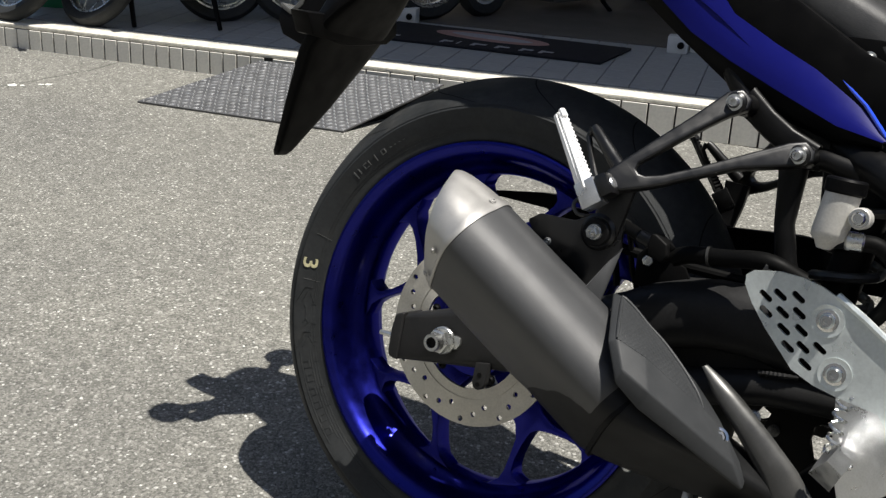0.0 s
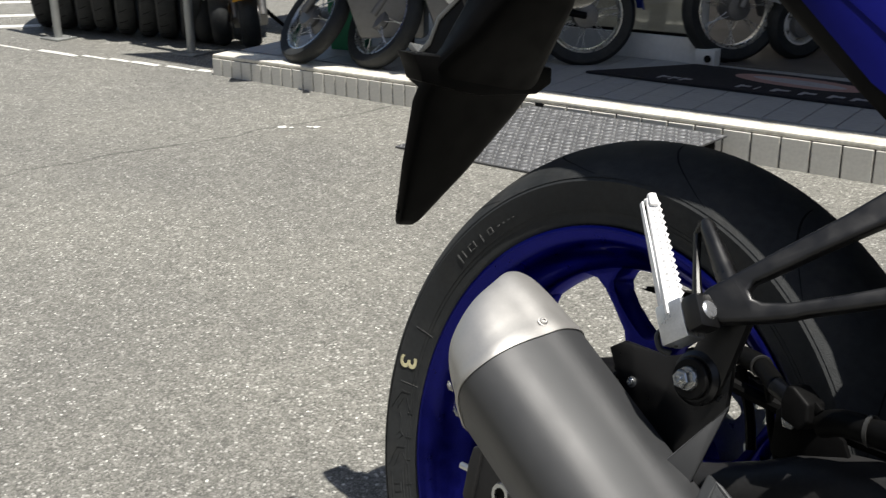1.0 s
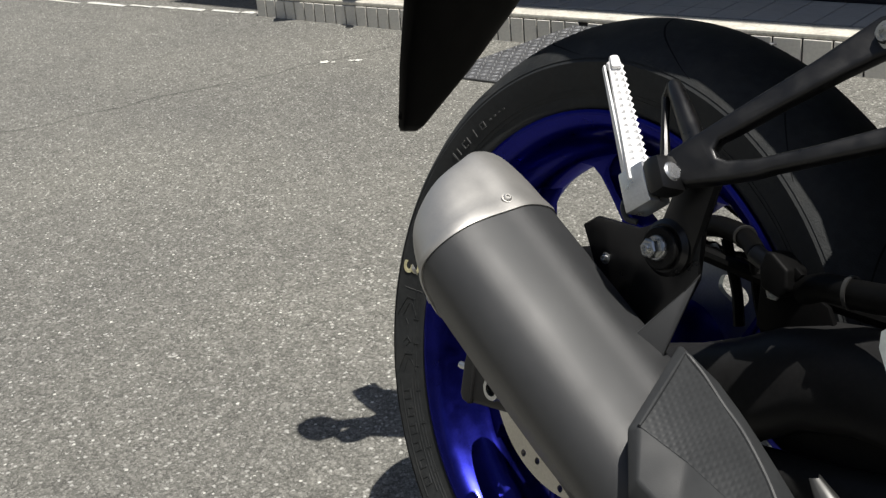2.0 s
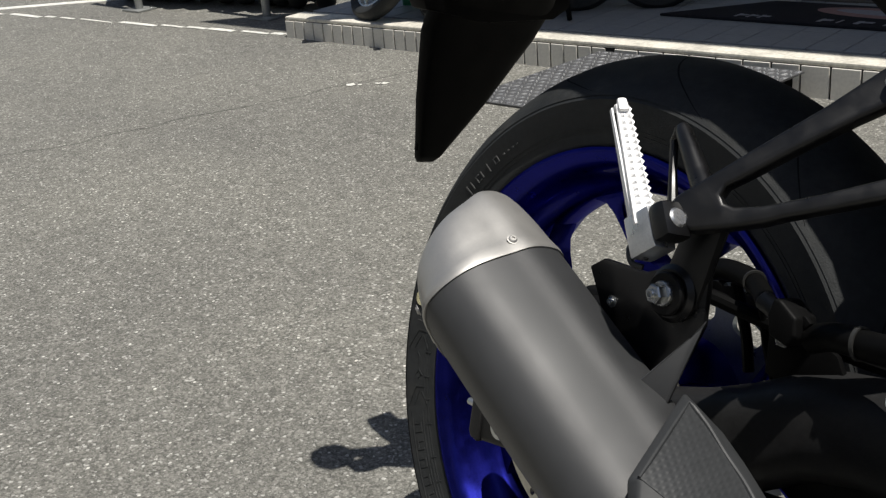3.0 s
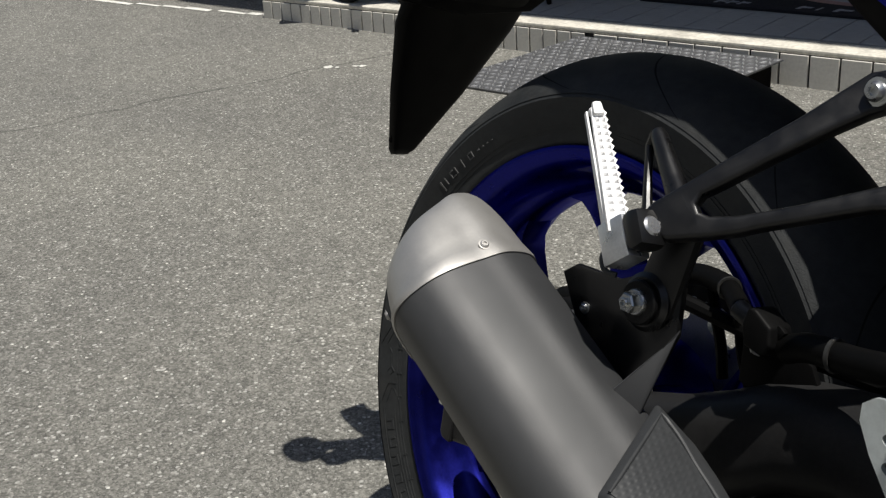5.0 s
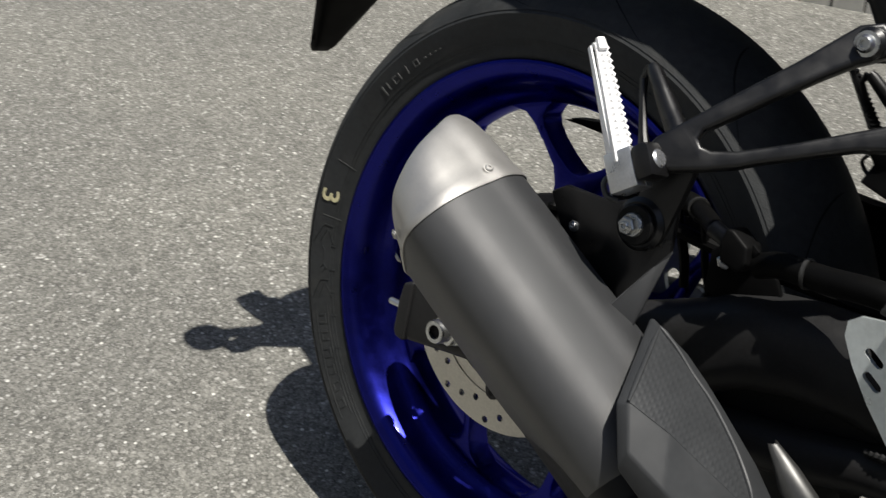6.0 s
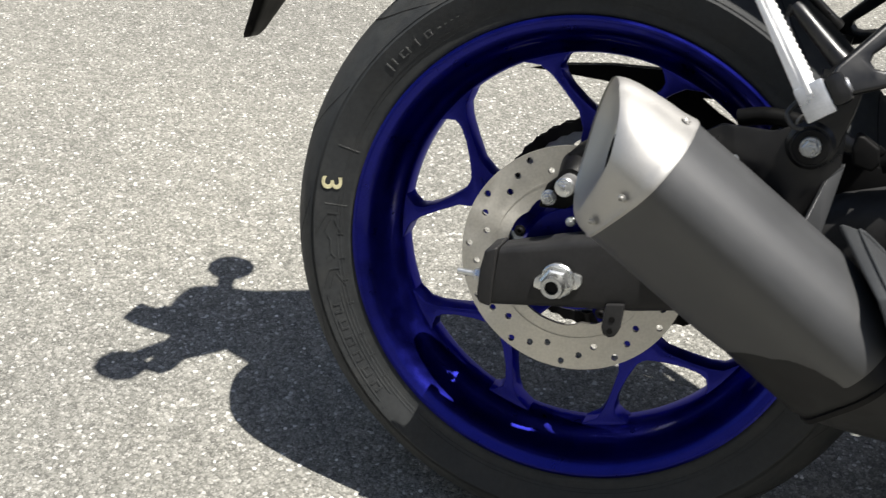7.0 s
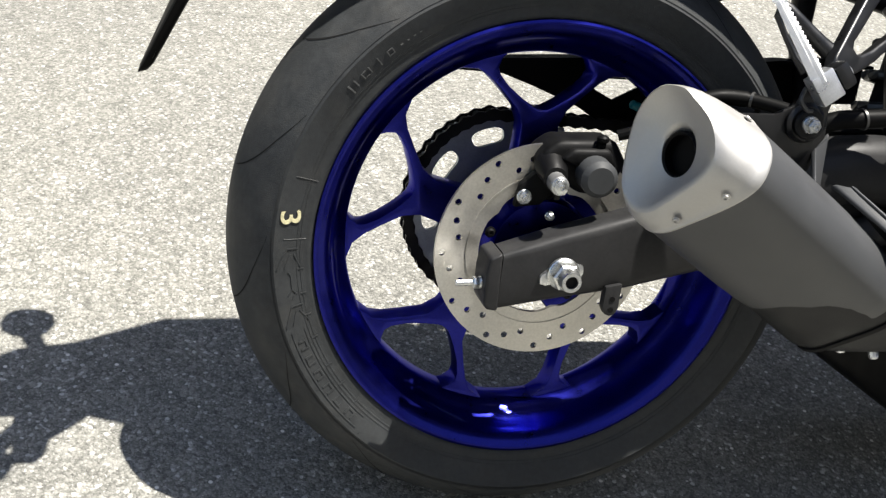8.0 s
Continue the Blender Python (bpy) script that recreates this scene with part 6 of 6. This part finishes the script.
for ex, ey in ((-5.30, 1.42), (-4.89, 1.22), (-4.60, 1.09)):
    o = part("bay_line", prism([(0, -0.032), (3.2, -0.030), (3.2, 0.030), (0, 0.032)], 0.0, 0.003, plane="XY"), M_LINE, smooth=0)
    o.matrix_world = pose(ex, ey, 0, 0, 0, -121)
    tagged(o, "white painted parking bay line", "road marking", group="bay lines", kind="structure")


def rail_post(u, v, z0):
    """A thin grey post on a square foot plate."""
    o = thing("display_post", "thin grey steel post with a square foot plate", "post", group="posts beside the parked bikes")
    part("shaft", rod((0, 0, 0.006), (0, 0, 1.35), 0.017, 14, 0.003), M_POST, o)
    part("foot_plate", block((0.12, 0.10, 0.008), Matrix.Translation((0, 0, 0.004)), 0.002), M_POST, o)
    for x in (-0.045, 0.045):
        part("foot_bolt", hexbolt((x, 0.03, 0.008), (0, 0, 1), 0.006, 0.006, 1.3, False), M_STEEL, o)
    o.matrix_world = Matrix.Translation((u, v, z0)) @ Matrix.Rotation(radians(16), 4, "Z")
    return o


rail_post(-4.222, 1.028, 0)
rail_post(-3.528, 1.309, 0)

# ---- parked machines and loose tyres ----


def wheel_parts(parent, centre, r, tw, spokes=28, rim_mat=M_STEEL, cast=False):
    c = Vector(centre)
    rr = r - tw * 0.80
    prof = [(rr, -tw * 0.36), (rr + tw * 0.25, -tw * 0.48), (r - tw * 0.28, -tw * 0.5), (r - tw * 0.08, -tw * 0.30), (r, 0), (r - tw * 0.08, tw * 0.30), (r - tw * 0.28, tw * 0.5), (rr + tw * 0.25, tw * 0.48), (rr, tw * 0.36)]
    ty = part("tyre", lathe(prof, 56, centre=c, closed=True), M_RUBBER, parent)
    rimp = [(rr + 0.004, -tw * 0.34), (rr - 0.006, -tw * 0.36), (rr - 0.012, -tw * 0.20), (rr - 0.014, 0), (rr - 0.012, tw * 0.20), (rr - 0.006, tw * 0.36), (rr + 0.004, tw * 0.34)]
    ri = part("rim", lathe(rimp, 56, centre=c, closed=True), rim_mat, parent)
    hb = part("hub", lathe([(0.015, -0.045), (0.040, -0.040), (0.045, -0.02), (0.032, 0.0), (0.045, 0.02), (0.040, 0.040), (0.015, 0.045)], 24, centre=c), M_GREYENG, parent)
    bm = bmesh.new()
    if cast:
        for k in range(5):
            a = 72 * k
            bm = join(bm, tube([c + polar(0.03, a), c + polar(rr - 0.006, a + 8)], [0.022, 0.016], 8, 0.5))
    else:
        for k in range(spokes):
            a = 360 / spokes * k
            s = 1 if k % 2 else -1
            bm = join(bm, tube([c + polar(0.040, a, s * 0.030), c + polar(rr - 0.010, a + (16 if k % 4 < 2 else -16), 0)], 0.0013, 5))
    part("spokes", bm, rim_mat if cast else M_STEEL, parent)
    return ty


def small_bike(label, body, wheel_r, base, m, steer=0.0, group="small motorcycles on display", shield=None, pipe=False, cast=False, tw=0.062, tilt=0.0, nose=35, rim_paint=M_STEEL):
    """A small motorcycle on a stand: wheels, fork, frame, engine, tank, seat, fenders."""
    o = thing("small_motorcycle", label, "motorcycle", group=group)
    R = wheel_r
    wheel_parts(o, (base, 0, R), R, tw, cast=cast, rim_mat=rim_paint)
    for s in (-1, 1):
        part("fork_leg", rod((base, s * 0.055, R), (base - 0.20, s * 0.055, R + 0.48), 0.014, 12, 0.003), M_GREYENG, o)
    turn = Matrix.Translation((base, 0, 0)) @ Matrix.Rotation(radians(steer), 4, "Z") @ Matrix.Rotation(radians(tilt), 4, "X") @ Matrix.Translation((-base, 0, 0))
    for ch in o.children:
        ch.matrix_local = turn
    wheel_parts(o, (0, 0, R), R, tw * 1.05, cast=cast, rim_mat=rim_paint)
    for s in (-1, 1):
        part("swing_tube", rod((0, s * 0.055, R), (base * 0.42, s * 0.05, R + 0.06), 0.012, 10, 0.003), M_BLACK, o)
        part("rear_shock", rod((0.03, s * 0.065, R + 0.03), (0.14, s * 0.065, R + 0.30), 0.018, 12, 0.003), M_GREYENG, o)
        part("grip", rod((base - 0.24, s * 0.20, R + 0.56), (base - 0.27, s * 0.32, R + 0.56), 0.014, 10, 0.003), M_BLACK, o)
    part("handlebar", tube([(base - 0.24, -0.22, R + 0.56), (base - 0.21, 0, R + 0.50), (base - 0.24, 0.22, R + 0.56)], 0.011, 10), M_GREYENG, o)
    part("frame_tube", tube(smooth_path([(base - 0.20, 0, R + 0.42), (base * 0.62, 0, R + 0.12), (base * 0.42, 0, R + 0.04), (base * 0.25, 0, R + 0.25)]), 0.020, 12), M_BLACK, o)
    part("engine", prism([(base * 0.36, R - 0.08), (base * 0.66, R - 0.08), (base * 0.74, R + 0.10), (base * 0.55, R + 0.20), (base * 0.36, R + 0.12)], -0.075, 0.075, 0.015), M_GREYENG, o)
    part("engine_cover", rod((base * 0.48, -0.07, R), (base * 0.48, -0.105, R), 0.062, 24, 0.010), M_GREYENG, o)
    part("tank", loft([[Vector((x, hw * math.cos(a), z + hh * math.sin(a))) for a in [2 * math.pi * k / 16 for k in range(16)]] for x, z, hw, hh in
                       ((base * 0.40, R + 0.32, 0.05, 0.04), (base * 0.52, R + 0.37, 0.09, 0.07), (base * 0.70, R + 0.40, 0.09, 0.06), (base * 0.80, R + 0.39, 0.03, 0.03))]), body, o, smooth=60)
    part("seat", loft([[Vector((x, hw * math.cos(a), z + 0.035 * math.sin(a))) for a in [2 * math.pi * k / 16 for k in range(16)]] for x, z, hw in
                       ((base * 0.50, R + 0.38, 0.06), (base * 0.25, R + 0.36, 0.09), (0.0, R + 0.40, 0.08), (-0.06, R + 0.42, 0.04))]), M_SEAT, o, smooth=60)
    for cx, a0, a1, nm in ((base, nose, 150, "front_fender"), (0.0, 30, 175, "rear_fender")):
        rows = []
        for k in range(10):
            a = a0 + (a1 - a0) * k / 9
            rows.append([Vector((cx, 0, R)) + polar(R + 0.030 - 0.016 * v * v, a, v * 0.055) for v in (-1, -0.5, 0, 0.5, 1)])
        bm = loft(rows, cap=False, ring=False)
        bmesh.ops.solidify(bm, geom=list(bm.faces), thickness=0.003)
        part(nm, bm, body, o)
    if shield:
        for s in (-1, 1):
            part("leg_shield", prism([(base - 0.36, R + 0.40), (base - 0.24, R + 0.30), (base - 0.27, R + 0.06), (base - 0.33, R + 0.0), (base - 0.42, R + 0.14)], s * 0.10 - 0.006, s * 0.10 + 0.006, 0.004), shield, o, "pale plastic leg shield")
    if pipe:
        part("silencer", tube([(base * 0.45, -0.10, R + 0.02), (0.12, -0.115, R + 0.10), (-0.16, -0.120, R + 0.20)], [0.030, 0.044, 0.040], 18), M_CHROME, o, "bright silencer")
    part("stand", tube([(base * 0.42, 0.07, R - 0.04), (base * 0.40, 0.15, 0.0)], [0.010, 0.008], 8), M_BLACK, o)
    o.matrix_world = m
    return o


def place_bike(x, y, z, heading, base, lean=0.0):
    """The pose that puts the front wheel's foot at a place, heading in degrees."""
    return Matrix.Translation((x, y, z)) @ Matrix.Rotation(radians(heading), 4, "Z") @ Matrix.Rotation(radians(lean), 4, "X") @ Matrix.Translation((-base, 0, 0))


small_bike("small white and blue motorcycle with wire wheels on the porch", M_BLUEP, 0.172, 0.74, place_bike(-2.52, 1.454, 0.081, 232, 0.74, 5), steer=-52, shield=M_WHITEP, pipe=True, tw=0.055, tilt=30)
small_bike("small dark motorcycle with wire wheels on the porch", M_BLACK, 0.172, 0.74, place_bike(-2.779, 1.324, 0.079, 226, 0.74, 5), steer=-50, tw=0.055, tilt=34)
for foot, paint, words in (((-3.476, 1.560), M_YELLOW, "small yellow scooter with a fat black front tyre on the asphalt"),
                           ((-3.615, 1.502), M_WHITEP, "small white scooter with a fat black front tyre on the asphalt"),
                           ((-3.712, 1.478), M_BLUEP, "small blue scooter with a fat black front tyre on the asphalt")):
    small_bike(words, paint, 0.128, 0.66, place_bike(*foot, 0.0, 331, 0.66, 4), cast=True, tw=0.078, nose=34, group="scooters in a row")
small_bike("motorcycle with wire wheels inside the shop", M_BLACK, 0.185, 1.0, place_bike(-1.741, 2.422, 0.092, 282, 1.0, 4), group="motorcycles inside the shop", tw=0.060, steer=-35)
small_bike("white scooter with pale cast wheels inside the shop", M_WHITEP, 0.118, 0.9, place_bike(-1.631, 2.620, 0.094, 250, 0.9, 4), group="motorcycles inside the shop", cast=True, tw=0.062, rim_paint=M_WHITEP)


def loose_tyre(m):
    """A motorcycle tyre standing upright, with its hollow inside."""
    o = tagged(part("loose_tyre", lathe([(0.170, -0.032), (0.190, -0.040), (0.213, -0.043), (0.230, -0.034), (0.2385, -0.016), (0.240, 0), (0.2385, 0.016), (0.230, 0.034), (0.213, 0.043), (0.190, 0.040), (0.170, 0.032),
                                               (0.186, 0.030), (0.212, 0.032), (0.224, 0.02), (0.228, 0), (0.224, -0.02), (0.212, -0.032), (0.186, -0.030)], 56, closed=True), M_TREAD),
               "black motorcycle tyre standing upright in a row", "tyre", group="row of tyres")
    # grooves as thin raised bars, their shade put into the dark colour
    for k in range(24):
        b = tube([polar(0.2325, k * 15, -0.030), polar(0.2395, k * 15 + 3, -0.012), polar(0.2400, k * 15 + 5, 0.004)], 0.0018, 5)
        part("tread_groove", b, M_GROOVE, o)
    o.matrix_world = m
    return o


row = None
row_a, row_b = Vector((-4.500, 1.090, 0.240)), Vector((-3.760, 1.425, 0.240))
for k in range(8):
    p = row_a + (row_b - row_a) * k / 7 + Vector((-0.06, 0.03, 0))
    m = Matrix.Translation(p) @ Matrix.Rotation(radians(-24 + (k * 37 % 11 - 5) * 0.8), 4, "Z")
    if row is None:
        row = loose_tyre(m)
    else:
        copy_thing(row, m)
rack = thing("tyre_rack", "dark steel rail rack behind the row of tyres", "rack")
part("rail", tube([row_a + Vector((-0.40, 0.42, 0.10)), row_b + Vector((-0.10, 0.62, 0.10))], 0.014, 10), M_BLACK, rack)
part("rail", tube([row_a + Vector((-0.40, 0.42, 0.40)), row_b + Vector((-0.10, 0.62, 0.40))], 0.014, 10), M_BLACK, rack)
for q in (row_a + Vector((-0.40, 0.42, 0)), row_b + Vector((-0.10, 0.62, 0))):
    part("upright", rod((q.x, q.y, 0), (q.x, q.y, 0.75), 0.016, 10, 0.003), M_BLACK, rack)

# green crate behind the bikes
crate = thing("plastic_crate", "tall green plastic bin behind the small bikes", "bin")
cs = [[Vector((sx * w / 2, sy * w / 2, z)) for sx, sy in ((-1, -1), (1, -1), (1, 1), (-1, 1))] for z, w in ((0, 0.20), (0.42, 0.24))]
part("bin_body", loft(cs), M_GREEN, crate)
part("bin_rim", block((0.27, 0.27, 0.03), Matrix.Translation((0, 0, 0.425)), 0.006), M_GREEN, crate)
crate.matrix_world = SHOP @ Matrix.Translation((0.352, 0.372, DECK)) @ Matrix.Rotation(0.2, 4, "Z") @ Matrix.Diagonal((0.55, 0.55, 1, 1))

# ---- unseen plain walls, added to close the lot and block low sky light ----
for nm, x0, x1, y0, y1 in (("wall_south", -9.0, 7.0, -5.4, -5.2), ("wall_neighbour", 7.0, 7.2, -5.4, 6.0)):
    tagged(part(nm, prism([(x0, y0), (x1, y0), (x1, y1), (x0, y1)], -0.1, 5.2, 0.01, plane="XY"), M_WALL), "unseen plain grey wall added to hold back low sky light", "wall", kind="structure")

# ---- tiles last: kerb face tiles and porch paving ----
random.seed(11)
for width, pitch, start, stop in ((0.0440, 0.0490, 0.0, 1.40), (0.0745, 0.0800, 1.40, 7.2)):
    tile_me = finish("kerb_tile", block((width, 0.008, 0.090), Matrix.Translation((0, 0.004, 0.0)), 0.0012, 1), M_TILE, 0)
    k = 0
    while start + (k + 1) * pitch < stop:
        o = new("kerb_tile", tile_me)
        o.parent = kerb
        o.matrix_local = Matrix.Translation((start + (k + 0.5) * pitch, -0.0030 + random.uniform(-0.0008, 0.0008), DECK - 0.013 - 0.045)) @ Matrix.Rotation(random.uniform(-0.008, 0.008), 4, "Y")
        k += 1
pave_me = finish("paving_tile", block((0.097, 0.097, 0.008), None, 0.001, 1), M_DECK, 0)
for j in range(7):
    for i in range(42):
        o = new("paving_tile", pave_me)
        o.parent = deck
        o.matrix_local = Matrix.Translation((0.17 + i * 0.100 - 0.10, 0.172 + j * 0.100 - 0.002, DECK - 0.0035 + random.uniform(-0.0004, 0.0004)))
